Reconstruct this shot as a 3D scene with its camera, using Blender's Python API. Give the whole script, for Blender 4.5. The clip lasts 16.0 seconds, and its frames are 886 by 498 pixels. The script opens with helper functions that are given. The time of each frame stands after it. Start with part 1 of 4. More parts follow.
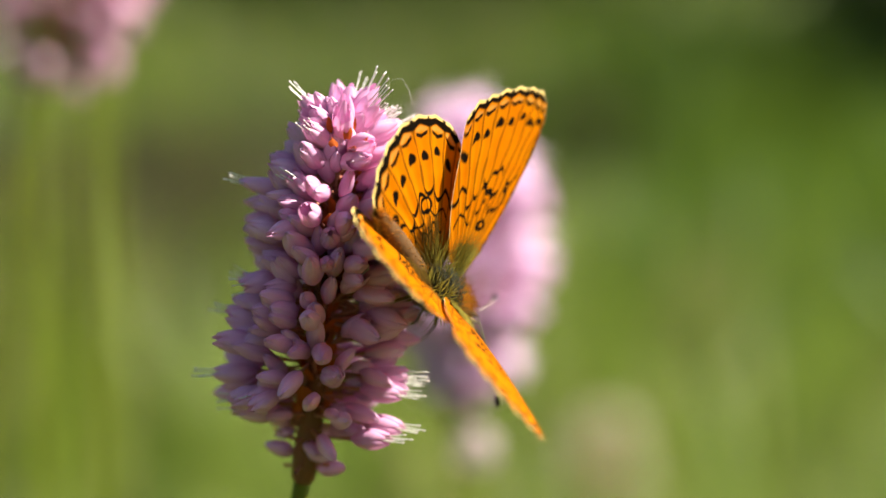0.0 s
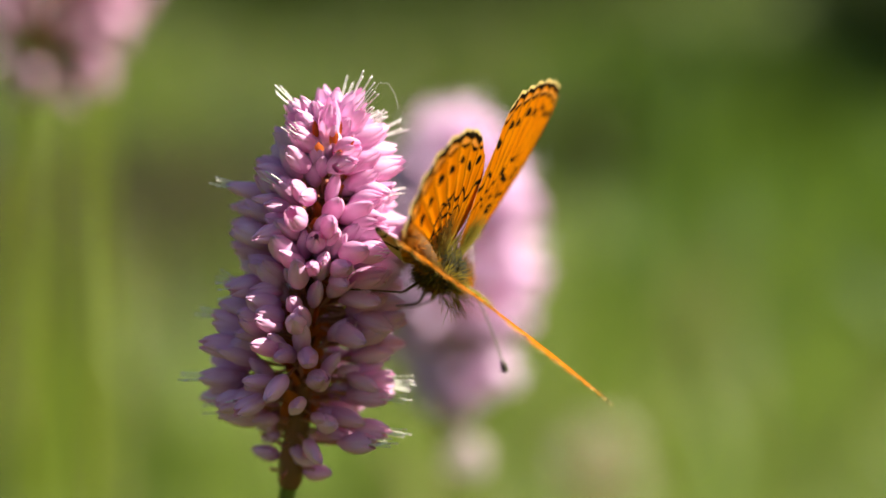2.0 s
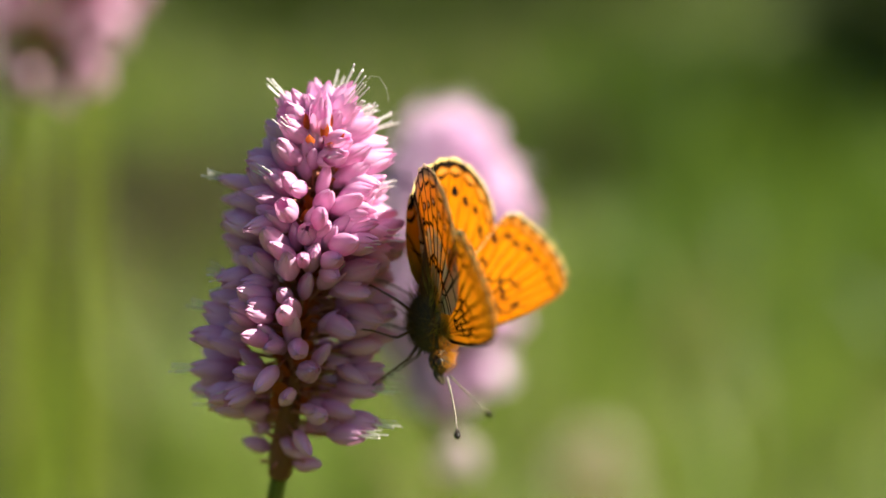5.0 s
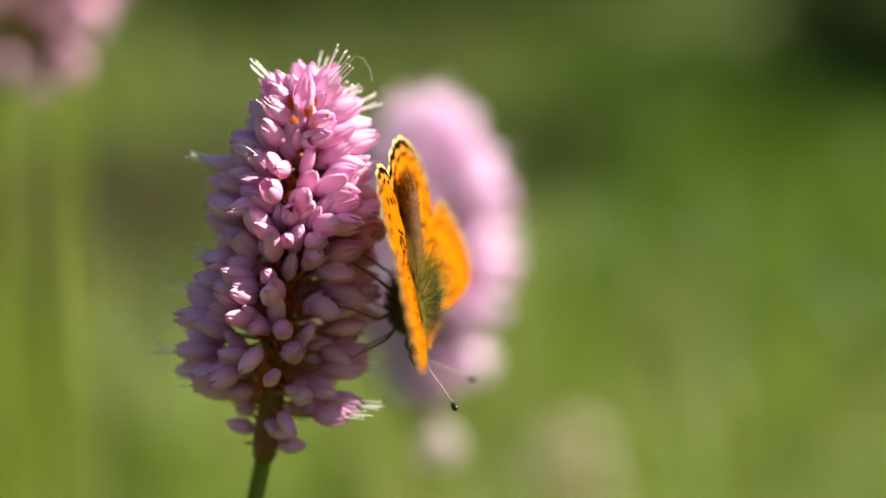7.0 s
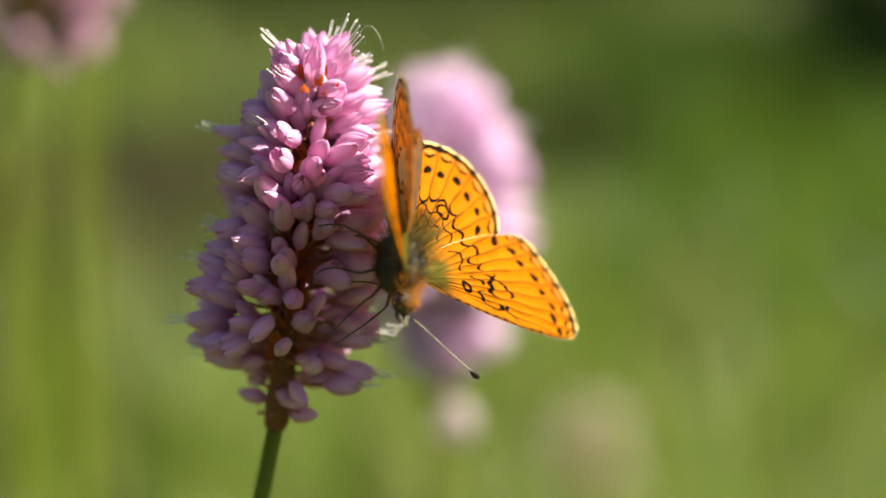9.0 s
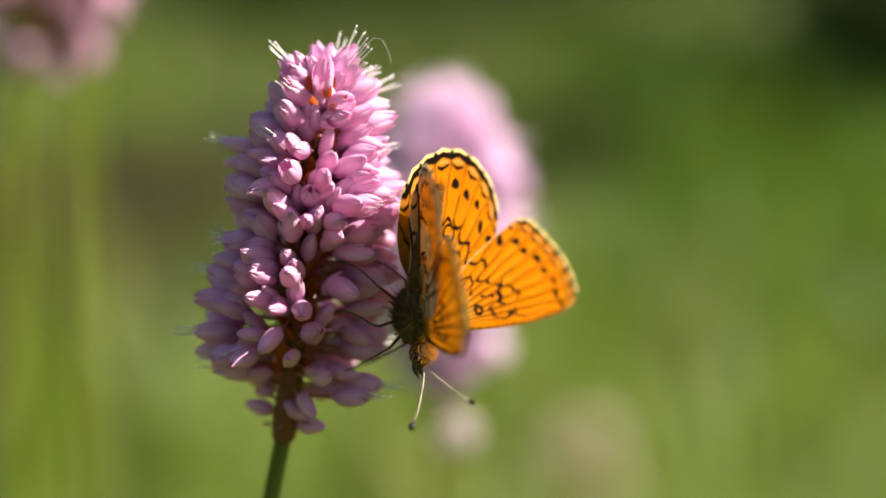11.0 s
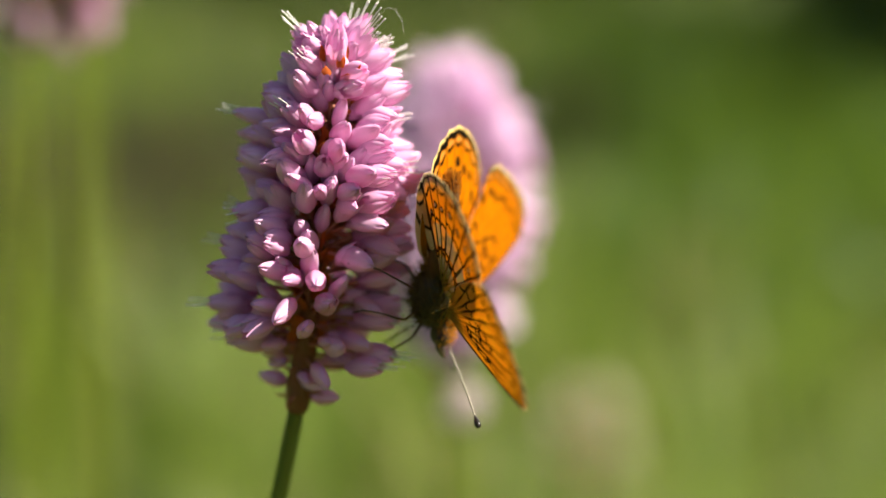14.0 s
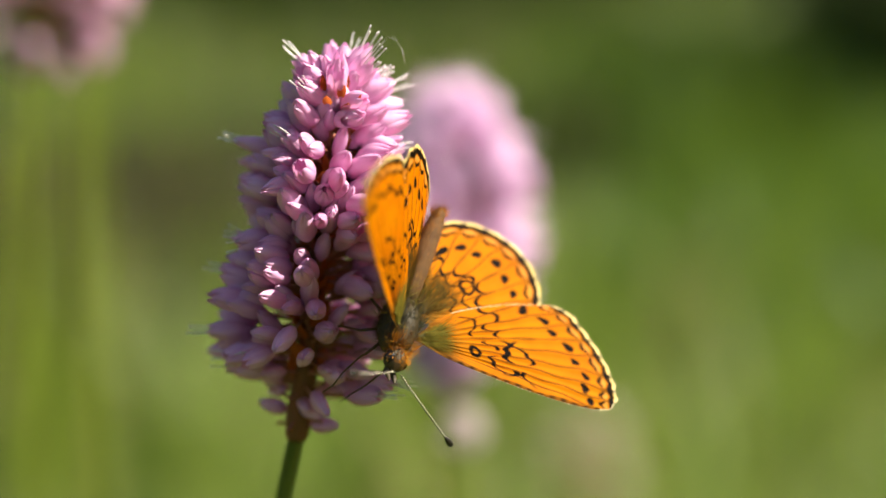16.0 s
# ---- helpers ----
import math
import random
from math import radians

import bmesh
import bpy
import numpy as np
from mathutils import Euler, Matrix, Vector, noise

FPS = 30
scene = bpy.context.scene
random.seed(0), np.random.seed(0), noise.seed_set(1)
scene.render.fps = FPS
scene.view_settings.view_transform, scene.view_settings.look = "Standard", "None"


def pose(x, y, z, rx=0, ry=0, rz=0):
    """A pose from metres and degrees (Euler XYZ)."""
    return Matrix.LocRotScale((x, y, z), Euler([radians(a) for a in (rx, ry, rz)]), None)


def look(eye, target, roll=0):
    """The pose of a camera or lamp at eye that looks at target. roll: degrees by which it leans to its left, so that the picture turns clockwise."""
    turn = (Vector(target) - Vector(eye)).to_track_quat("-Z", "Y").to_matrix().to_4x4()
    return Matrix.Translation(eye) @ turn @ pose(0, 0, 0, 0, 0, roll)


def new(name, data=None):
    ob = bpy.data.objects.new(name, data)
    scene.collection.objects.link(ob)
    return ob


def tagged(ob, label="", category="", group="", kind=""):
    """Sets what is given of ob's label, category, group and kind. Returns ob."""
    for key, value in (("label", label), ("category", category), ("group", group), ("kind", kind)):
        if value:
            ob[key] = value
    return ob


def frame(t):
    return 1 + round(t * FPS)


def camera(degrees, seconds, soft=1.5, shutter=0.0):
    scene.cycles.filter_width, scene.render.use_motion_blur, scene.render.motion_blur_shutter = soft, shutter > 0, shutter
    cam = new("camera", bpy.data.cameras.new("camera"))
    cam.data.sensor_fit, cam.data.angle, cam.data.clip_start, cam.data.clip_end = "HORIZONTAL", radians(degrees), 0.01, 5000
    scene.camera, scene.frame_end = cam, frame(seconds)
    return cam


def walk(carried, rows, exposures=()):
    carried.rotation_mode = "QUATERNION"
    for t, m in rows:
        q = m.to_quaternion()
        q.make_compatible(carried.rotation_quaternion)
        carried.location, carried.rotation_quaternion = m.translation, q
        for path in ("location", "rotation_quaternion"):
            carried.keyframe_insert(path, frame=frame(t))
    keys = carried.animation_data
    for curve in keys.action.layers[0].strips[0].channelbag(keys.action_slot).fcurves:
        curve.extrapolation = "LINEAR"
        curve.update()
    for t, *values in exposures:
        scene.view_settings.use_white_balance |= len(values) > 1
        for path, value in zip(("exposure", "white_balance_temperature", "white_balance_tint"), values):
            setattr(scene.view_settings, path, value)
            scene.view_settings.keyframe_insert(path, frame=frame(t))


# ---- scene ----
cam = camera(28.0, 16.0)
# a macro lens at wide aperture, focused on the insect
cam.data.dof.use_dof = True
cam.data.dof.focus_distance = 0.1770
cam.data.dof.aperture_fstop = 7.8
walk(cam, [
    (0, pose(0.00000, 0.00000, 0.50000, 80.00, -0.00, 0.00)),
    (0.5, pose(0.00023, -0.00003, 0.49966, 80.06, 0.08, 0.51)),
    (1, pose(0.00046, -0.00062, 0.49941, 80.02, 0.12, 0.56)),
    (1.5, pose(0.00068, -0.00066, 0.49907, 80.45, -0.07, 0.26)),
    (2, pose(0.00111, -0.00049, 0.49878, 80.54, -0.00, -0.10)),
    (2.5, pose(0.00154, 0.00012, 0.49841, 81.08, 0.14, 0.29)),
    (3, pose(0.00197, -0.00037, 0.49824, 80.64, 0.16, 0.83)),
    (3.5, pose(0.00240, 0.00052, 0.49782, 80.07, 0.33, 0.65)),
    (4, pose(0.00218, -0.00044, 0.49759, 80.27, 0.35, 0.14)),
    (4.2, pose(0.00209, -0.00111, 0.49755, 80.28, 0.03, 0.20)),
    (6.3, pose(0.00116, -0.00216, 0.49607, 82.04, -0.10, -0.59)),
    (6.5, pose(0.00108, -0.00219, 0.49592, 81.99, -0.11, -0.65)),
    (7, pose(0.00086, -0.00226, 0.49553, 80.78, -0.18, -1.00)),
    (7.5, pose(0.00116, -0.00231, 0.49524, 79.97, -0.08, -0.48)),
    (8, pose(0.00145, -0.00236, 0.49494, 79.78, -0.03, -0.18)),
    (8.5, pose(0.00175, -0.00241, 0.49465, 80.07, -0.02, -0.11)),
    (9, pose(0.00205, -0.00246, 0.49435, 80.17, -0.05, -0.29)),
    (9.5, pose(0.00161, -0.00247, 0.49433, 80.33, -0.03, -0.15)),
    (12, pose(-0.00059, -0.00296, 0.49429, 80.58, -0.04, -0.81)),
    (12.5, pose(-0.00103, -0.00300, 0.49427, 80.11, 0.02, -0.48)),
    (13, pose(-0.00103, -0.00347, 0.49431, 80.07, -0.08, -0.65)),
    (13.5, pose(-0.00103, -0.00303, 0.49419, 79.42, -0.07, -0.89)),
    (14, pose(-0.00103, -0.00248, 0.49405, 79.68, 0.06, -0.58)),
    (14.5, pose(-0.00103, -0.00308, 0.49411, 80.12, 0.04, -0.26)),
    (15, pose(-0.00103, -0.00343, 0.49440, 80.36, 0.09, -0.52)),
    (15.5, pose(-0.00103, -0.00374, 0.49469, 80.49, 0.10, -0.74)),
    (16, pose(-0.00103, -0.00295, 0.49478, 80.41, -0.09, -0.56)),
], exposures=((0, 1.36), (8, 1.32), (16, 1.24)))

# ---- daylight ----
world = bpy.data.worlds.new("sky")
scene.world = world
world.use_nodes = True
SUN_DIR = Vector((0.68, -0.07, 0.73)).normalized()     # towards the sun
wn = world.node_tree
sky = wn.nodes.new("ShaderNodeTexSky")
sky.sky_type, sky.sun_disc = "NISHITA", False
sky.sun_elevation = math.asin(SUN_DIR.z)
sky.sun_rotation = math.atan2(SUN_DIR.x, SUN_DIR.y)
wn.nodes["Background"].inputs["Strength"].default_value = 0.05
wn.links.new(sky.outputs[0], wn.nodes["Background"].inputs["Color"])
sun = new("sun", bpy.data.lights.new("sun", "SUN"))
sun.data.energy, sun.data.angle, sun.data.color = 5.0, radians(0.53), (1.0, 0.95, 0.86)
sun.matrix_world = look(SUN_DIR * 5, (0, 0, 0))
scene.view_settings.use_white_balance = True
scene.view_settings.white_balance_temperature = 6900

MM = 0.001


# ---- materials ----
class Nodes:
    """A small writer of node materials."""

    def __init__(self, name):
        self.mat = bpy.data.materials.new(name)
        self.mat.use_nodes = True
        self.tree = self.mat.node_tree
        self.tree.nodes.clear()
        self.out = self.add("ShaderNodeOutputMaterial")

    def add(self, kind, **values):
        node = self.tree.nodes.new(kind)
        for key, value in values.items():
            node.inputs[key.replace("_", " ")].default_value = value
        return node

    def link(self, a, b):
        self.tree.links.new(a, b)

    def noise(self, scale, detail=3.0, coord="Object"):
        tc = self.add("ShaderNodeTexCoord")
        n = self.add("ShaderNodeTexNoise", Scale=scale, Detail=detail)
        self.link(tc.outputs[coord], n.inputs["Vector"])
        return n.outputs["Fac"]

    def ramp(self, fac, stops):
        r = self.add("ShaderNodeValToRGB")
        el = r.color_ramp.elements
        while len(el) < len(stops):
            el.new(0.5)
        for e, (p, c) in zip(el, stops):
            e.position, e.color = p, (*c, 1)
        self.link(fac, r.inputs[0])
        return r.outputs[0]

    def mix(self, fac, a, b, mode="MIX"):
        m = self.tree.nodes.new("ShaderNodeMix")
        m.data_type, m.blend_type = "RGBA", mode
        for sock, v in ((m.inputs[0], fac), (m.inputs[6], a), (m.inputs[7], b)):
            if isinstance(v, (int, float)):
                sock.default_value = v
            elif isinstance(v, tuple):
                sock.default_value = (*v, 1)
            else:
                self.link(v, sock)
        return m.outputs[2]

    def math(self, op, a, b=0.0):
        m = self.tree.nodes.new("ShaderNodeMath")
        m.operation = op
        for sock, v in ((m.inputs[0], a), (m.inputs[1], b)):
            if isinstance(v, (int, float)):
                sock.default_value = v
            else:
                self.link(v, sock)
        return m.outputs[0]

    def bump(self, height, strength, distance):
        b = self.add("ShaderNodeBump", Strength=strength, Distance=distance)
        self.link(height, b.inputs["Height"])
        return b.outputs[0]

    def surface(self, color, rough=0.5, translucent=0.0, glow=None, bump=None, specular=0.5, sheen=0.0):
        p = self.add("ShaderNodeBsdfPrincipled", Roughness=rough)
        p.inputs["Specular IOR Level"].default_value = specular
        p.inputs["Sheen Weight"].default_value = sheen
        self.feed(color, p.inputs["Base Color"])
        if bump is not None:
            self.link(bump, p.inputs["Normal"])
        fixed = isinstance(translucent, (int, float))
        if fixed and translucent <= 0:
            self.link(p.outputs[0], self.out.inputs[0])
            return self.mat
        t = self.add("ShaderNodeBsdfTranslucent")
        self.feed(glow if glow is not None else color, t.inputs[0])
        if bump is not None:
            self.link(bump, t.inputs["Normal"])
        m = self.add("ShaderNodeMixShader")
        if fixed:
            m.inputs[0].default_value = translucent
        else:
            self.link(translucent, m.inputs[0])
        self.link(p.outputs[0], m.inputs[1])
        self.link(t.outputs[0], m.inputs[2])
        self.link(m.outputs[0], self.out.inputs[0])
        return self.mat

    def feed(self, color, sock):
        if isinstance(color, tuple):
            sock.default_value = (*color, 1)
        else:
            self.link(color, sock)

    def random(self):
        return self.add("ShaderNodeObjectInfo").outputs["Random"]

    def island(self):
        return self.add("ShaderNodeNewGeometry").outputs["Random Per Island"]

    def attribute(self, name):
        a = self.tree.nodes.new("ShaderNodeAttribute")
        a.attribute_name = name
        return a.outputs["Fac"]


def petal_material(name, pale, deep, glow):
    n = Nodes(name)
    rnd = n.random()
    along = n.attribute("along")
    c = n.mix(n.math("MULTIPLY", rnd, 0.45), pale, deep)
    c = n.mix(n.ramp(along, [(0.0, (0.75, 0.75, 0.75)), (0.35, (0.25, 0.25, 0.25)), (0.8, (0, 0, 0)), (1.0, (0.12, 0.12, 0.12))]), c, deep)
    stretch = n.add("ShaderNodeMapping")
    stretch.inputs["Scale"].default_value = (1.0, 1.0, 0.12)
    n.link(n.add("ShaderNodeTexCoord").outputs["Object"], stretch.inputs[0])
    streaks = n.add("ShaderNodeTexNoise", Scale=3200.0, Detail=3.0)
    n.link(stretch.outputs[0], streaks.inputs["Vector"])
    streak = streaks.outputs["Fac"]
    c = n.mix(n.math("MULTIPLY", n.ramp(streak, [(0.35, (0, 0, 0)), (0.7, (1, 1, 1))]), 0.4), c, pale)
    fine = n.noise(5200, 2)
    return n.surface(c, 0.28, 0.33, n.mix(0.65, c, glow), n.bump(fine, 0.3, 0.0001), 0.5)


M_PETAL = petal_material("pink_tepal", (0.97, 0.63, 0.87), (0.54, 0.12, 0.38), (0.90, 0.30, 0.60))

M_PALE_PETAL = petal_material("pale_pink_tepal", (0.93, 0.72, 0.92), (0.82, 0.46, 0.70), (0.92, 0.64, 0.82))

M_DUSKY_PETAL = petal_material("dusky_pink_tepal", (0.90, 0.60, 0.78), (0.54, 0.23, 0.34), (0.78, 0.40, 0.54))
M_FADED_PETAL = petal_material("faded_tepal", (0.86, 0.80, 0.66), (0.70, 0.60, 0.44), (0.85, 0.78, 0.60))


def simple_stem(name, a, b, rough, translucent, scale):
    n = Nodes(name)
    c = n.mix(n.noise(scale, 4), a, b)
    return n.surface(c, rough, translucent, None, n.bump(n.noise(scale * 4, 3), 0.4, 0.0002), 0.2)


M_STALK = simple_stem("green_stalk", (0.14, 0.19, 0.010), (0.18, 0.20, 0.014), 0.7, 0.12, 300)
M_RACHIS = simple_stem("reddish_rachis", (0.24, 0.055, 0.025), (0.17, 0.10, 0.035), 0.55, 0.0, 600)
M_PEDICEL = simple_stem("pink_pedicel", (0.55, 0.16, 0.16), (0.45, 0.26, 0.12), 0.5, 0.2, 900)
M_BRACT = simple_stem("papery_bract", (0.72, 0.19, 0.03), (0.50, 0.12, 0.04), 0.5, 0.4, 900)
M_FILAMENT = Nodes("white_filament").surface((0.93, 0.92, 0.86), 0.4, 0.25)
M_ANTHER = Nodes("pale_anther").surface((0.85, 0.78, 0.76), 0.6)
M_WHITE = simple_stem("white_blossom", (0.68, 0.55, 0.56), (0.58, 0.46, 0.47), 0.5, 0.35, 400)


def wing_material(name, light, deep, dark, pale, thin, clear):
    n = Nodes(name)
    mark, cream, dust_shade = n.attribute("mark"), n.attribute("cream"), n.attribute("dust_shade")
    blot = n.noise(260, 3)
    c = n.mix(n.ramp(blot, [(0.3, (0, 0, 0)), (0.7, (1, 1, 1))]), light, deep)
    c = n.mix(cream, c, pale)
    scales = n.noise(9000, 2)
    c = n.mix(n.math("MULTIPLY", dust_shade, n.ramp(scales, [(0.35, (0.45, 0.45, 0.45)), (0.6, (1, 1, 1))])), c, (0.085, 0.075, 0.018))
    through_scales = n.add("ShaderNodeGamma", Gamma=thin)
    n.link(c, through_scales.inputs[0])
    passed = n.mix(mark, through_scales.outputs[0], dark)
    c = n.mix(mark, c, dark)
    return n.surface(c, 0.6, n.math("SUBTRACT", clear, n.math("MULTIPLY", cream, 0.36)), passed, n.bump(scales, 0.3, 0.00006), 0.04)


M_WING_TOP = wing_material("orange_wing_scales", (0.74, 0.25, 0.003), (0.69, 0.19, 0.002), (0.010, 0.006, 0.003), (0.80, 0.58, 0.20), 0.74, 0.45)
M_WING_UNDER = wing_material("pale_orange_wing_scales", (0.82, 0.44, 0.05), (0.78, 0.33, 0.025), (0.022, 0.010, 0.005), (0.76, 0.64, 0.38), 0.42, 0.5)
M_HIND_UNDER = wing_material("russet_wing_scales", (0.74, 0.32, 0.03), (0.66, 0.21, 0.018), (0.018, 0.008, 0.004), (0.66, 0.58, 0.38), 0.46, 0.5)
M_FRINGE = Nodes("cream_wing_fringe").surface((0.80, 0.64, 0.32), 0.6, 0.4)


def chitin(name, a, b, rough=0.45):
    n = Nodes(name)
    return n.surface(n.mix(n.noise(900, 4), a, b), rough, 0.0, None, n.bump(n.noise(4000, 3), 0.5, 0.0001), 0.4)


M_BODY = chitin("dark_furred_body", (0.035, 0.027, 0.012), (0.10, 0.065, 0.022), 0.6)
M_ABDOMEN = chitin("tawny_abdomen", (0.05, 0.024, 0.007), (0.17, 0.075, 0.016), 0.85)
M_EYE = chitin("black_eye", (0.008, 0.008, 0.008), (0.02, 0.017, 0.014), 0.15)
M_LEG = chitin("brown_leg", (0.13, 0.06, 0.02), (0.06, 0.03, 0.012), 0.4)
M_DARK = chitin("black_club", (0.01, 0.008, 0.006), (0.025, 0.018, 0.012), 0.35)
M_BAND = Nodes("white_antenna_ring").surface((0.80, 0.72, 0.52), 0.5, 0.0)


def hair_material(name, a, b):
    n = Nodes(name)
    return n.surface(n.mix(n.island(), a, b), 0.6, 0.35, specular=0.12)


M_DARK_WING = simple_stem("sooty_brown_wing", (0.024, 0.014, 0.009), (0.008, 0.006, 0.005), 0.55, 0.06, 500)
M_FUR = hair_material("yellow_green_hair", (0.42, 0.34, 0.05), (0.12, 0.12, 0.03))
M_FUR_TAWNY = hair_material("tawny_hair", (0.66, 0.27, 0.025), (0.32, 0.13, 0.018))
M_FUR_DARK = hair_material("dark_brown_hair", (0.22, 0.10, 0.02), (0.04, 0.022, 0.008))
M_FUR_OLIVE = hair_material("olive_brown_hair", (0.25, 0.155, 0.03), (0.085, 0.055, 0.018))
M_FUR_SOOTY = hair_material("sooty_brown_hair", (0.14, 0.08, 0.025), (0.035, 0.02, 0.009))
M_FUR_TEAL = hair_material("grey_green_hair", (0.15, 0.155, 0.10), (0.045, 0.055, 0.042))


def grass_material(name, a, b, dry):
    n = Nodes(name)
    isl = n.island()
    c = n.mix(isl, a, b)
    c = n.mix(n.ramp(isl, [(0.0, (0, 0, 0)), (0.86, (0, 0, 0)), (0.93, (1, 1, 1))]), c, dry)
    return n.surface(c, 0.45, 0.45, n.mix(0.5, c, (0.26, 0.36, 0.04)) if name != "brownish_grass" else c, None, 0.4)


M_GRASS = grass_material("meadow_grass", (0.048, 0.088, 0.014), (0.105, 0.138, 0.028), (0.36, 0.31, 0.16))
M_BROWNISH_GRASS = grass_material("brownish_grass", (0.045, 0.05, 0.014), (0.085, 0.075, 0.024), (0.12, 0.09, 0.04))
M_LUSH = grass_material("lush_grass", (0.042, 0.105, 0.010), (0.075, 0.155, 0.016), (0.07, 0.14, 0.016))
M_PALER_GRASS = grass_material("paler_meadow_grass", (0.15, 0.235, 0.038), (0.25, 0.31, 0.058), (0.42, 0.36, 0.17))
# one leaf in two tones: shade put into the first, sun into the second
M_LEAF_SHADE_TONE = grass_material("shrub_leaf_shade_tone", (0.075, 0.11, 0.021), (0.12, 0.165, 0.034), (0.095, 0.135, 0.028))
M_LEAF_SUN_TONE = grass_material("shrub_leaf_sun_tone", (0.13, 0.185, 0.03), (0.19, 0.255, 0.046), (0.155, 0.22, 0.038))
M_BLADE = grass_material("tall_blade", (0.27, 0.34, 0.035), (0.33, 0.38, 0.05), (0.30, 0.35, 0.04))


def ground_material():
    n = Nodes("meadow_ground")
    big = n.noise(0.9, 4)
    c = n.ramp(big, [(0.3, (0.041, 0.068, 0.016)), (0.5, (0.074, 0.105, 0.025)), (0.7, (0.125, 0.146, 0.042))])
    c = n.mix(n.math("MULTIPLY", n.noise(28, 5), 0.6), c, (0.05, 0.06, 0.018))
    return n.surface(c, 0.8, 0.0, None, n.bump(n.noise(60, 5), 0.8, 0.02), 0.2)


M_GROUND = ground_material()
M_BARK = simple_stem("grey_brown_bark", (0.10, 0.075, 0.05), (0.05, 0.04, 0.028), 0.85, 0.0, 40)


# ---- mesh tools ----
def mesh_of(name, verts, faces, mats, indices=None, smooth=True):
    me = bpy.data.meshes.new(name)
    me.from_pydata([tuple(v) for v in verts], [], faces)
    for m in mats:
        me.materials.append(m)
    if indices is not None:
        me.polygons.foreach_set("material_index", indices)
    me.polygons.foreach_set("use_smooth", [smooth] * len(me.polygons))
    me.update()
    return me


def floats(me, name, values):
    a = me.attributes.new(name, "FLOAT", "POINT")
    a.data.foreach_set("value", np.asarray(values, dtype=np.float32))


def part(name, me, parent, m=None, label=""):
    ob = new(name, me)
    ob.parent = parent
    if m is not None:
        ob.matrix_basis = m
    return tagged(ob, label)


class Shape:
    """Vertices and faces gathered for one mesh."""

    def __init__(self):
        self.v, self.f, self.i, self.along = [], [], [], []

    def grid(self, pts, rows, cols, mat=0, wrap=False, along=None):
        base = len(self.v)
        self.v += [tuple(p) for p in pts]
        self.along += list(along) if along is not None else [0.5] * len(pts)
        for r in range(rows - 1):
            for c in range(cols if wrap else cols - 1):
                d = (c + 1) % cols
                self.f.append((base + r * cols + c, base + r * cols + d, base + (r + 1) * cols + d, base + (r + 1) * cols + c))
                self.i.append(mat)

    def tube(self, path, radii, sides=6, mat=0, cap=True):
        path = [Vector(p) for p in path]
        pts = []
        side = None
        for k, p in enumerate(path):
            d = (path[min(k + 1, len(path) - 1)] - path[max(k - 1, 0)]).normalized()
            if side is None:
                side = d.orthogonal().normalized()
            side = (side - d * side.dot(d)).normalized()
            up = d.cross(side)
            for s in range(sides):
                a = 2 * math.pi * s / sides
                pts.append(p + (side * math.cos(a) + up * math.sin(a)) * radii[k])
        base = len(self.v)
        self.grid(pts, len(path), sides, mat, True)
        if cap:
            self.f += [tuple(base + s for s in reversed(range(sides))), tuple(base + (len(path) - 1) * sides + s for s in range(sides))]
            self.i += [mat, mat]

    def spindle(self, path, radii, sides=14, mat=0, flat=1.0):
        """A closed lofted body along y, wider than high by flat."""
        pts = []
        for (x, y, z), r in zip(path, radii):
            for s in range(sides):
                a = 2 * math.pi * s / sides
                pts.append((x + math.cos(a) * r * flat, y, z + math.sin(a) * r))
        self.grid(pts, len(path), sides, mat, True)

    def mesh(self, name, mats, smooth=True):
        me = mesh_of(name, self.v, self.f, mats, self.i, smooth)
        if any(a != 0.5 for a in self.along):
            floats(me, "along", self.along)
        return me


def curve_at(table, x):
    return float(np.interp(x, [a for a, _ in table], [b for _, b in table]))


def smooth_at(table, x):
    """Catmull-Rom through a short table."""
    xs = np.array([a for a, _ in table], float)
    ys = np.array([b for _, b in table], float)
    slope = np.gradient(ys, xs)
    x = np.clip(np.asarray(x, float), xs[0], xs[-1])
    k = np.clip(np.searchsorted(xs, x) - 1, 0, len(xs) - 2)
    h = xs[k + 1] - xs[k]
    s = (x - xs[k]) / h
    return ((1 + 2 * s) * (1 - s) ** 2 * ys[k] + s * (1 - s) ** 2 * h * slope[k]
            + s * s * (3 - 2 * s) * ys[k + 1] + s * s * (s - 1) * h * slope[k + 1])


# ---- florets of the bistort ----
PEDICEL = 4.0    # mm, from the rachis to the base of the floret


def pedicel(shape, rng):
    shape.tube([(0, 0, 0), (0.1 * MM, 0, 0.5 * PEDICEL * MM), (0, 0, (PEDICEL + 0.15) * MM)], [0.2 * MM, 0.17 * MM, 0.3 * MM], 5, 1, False)


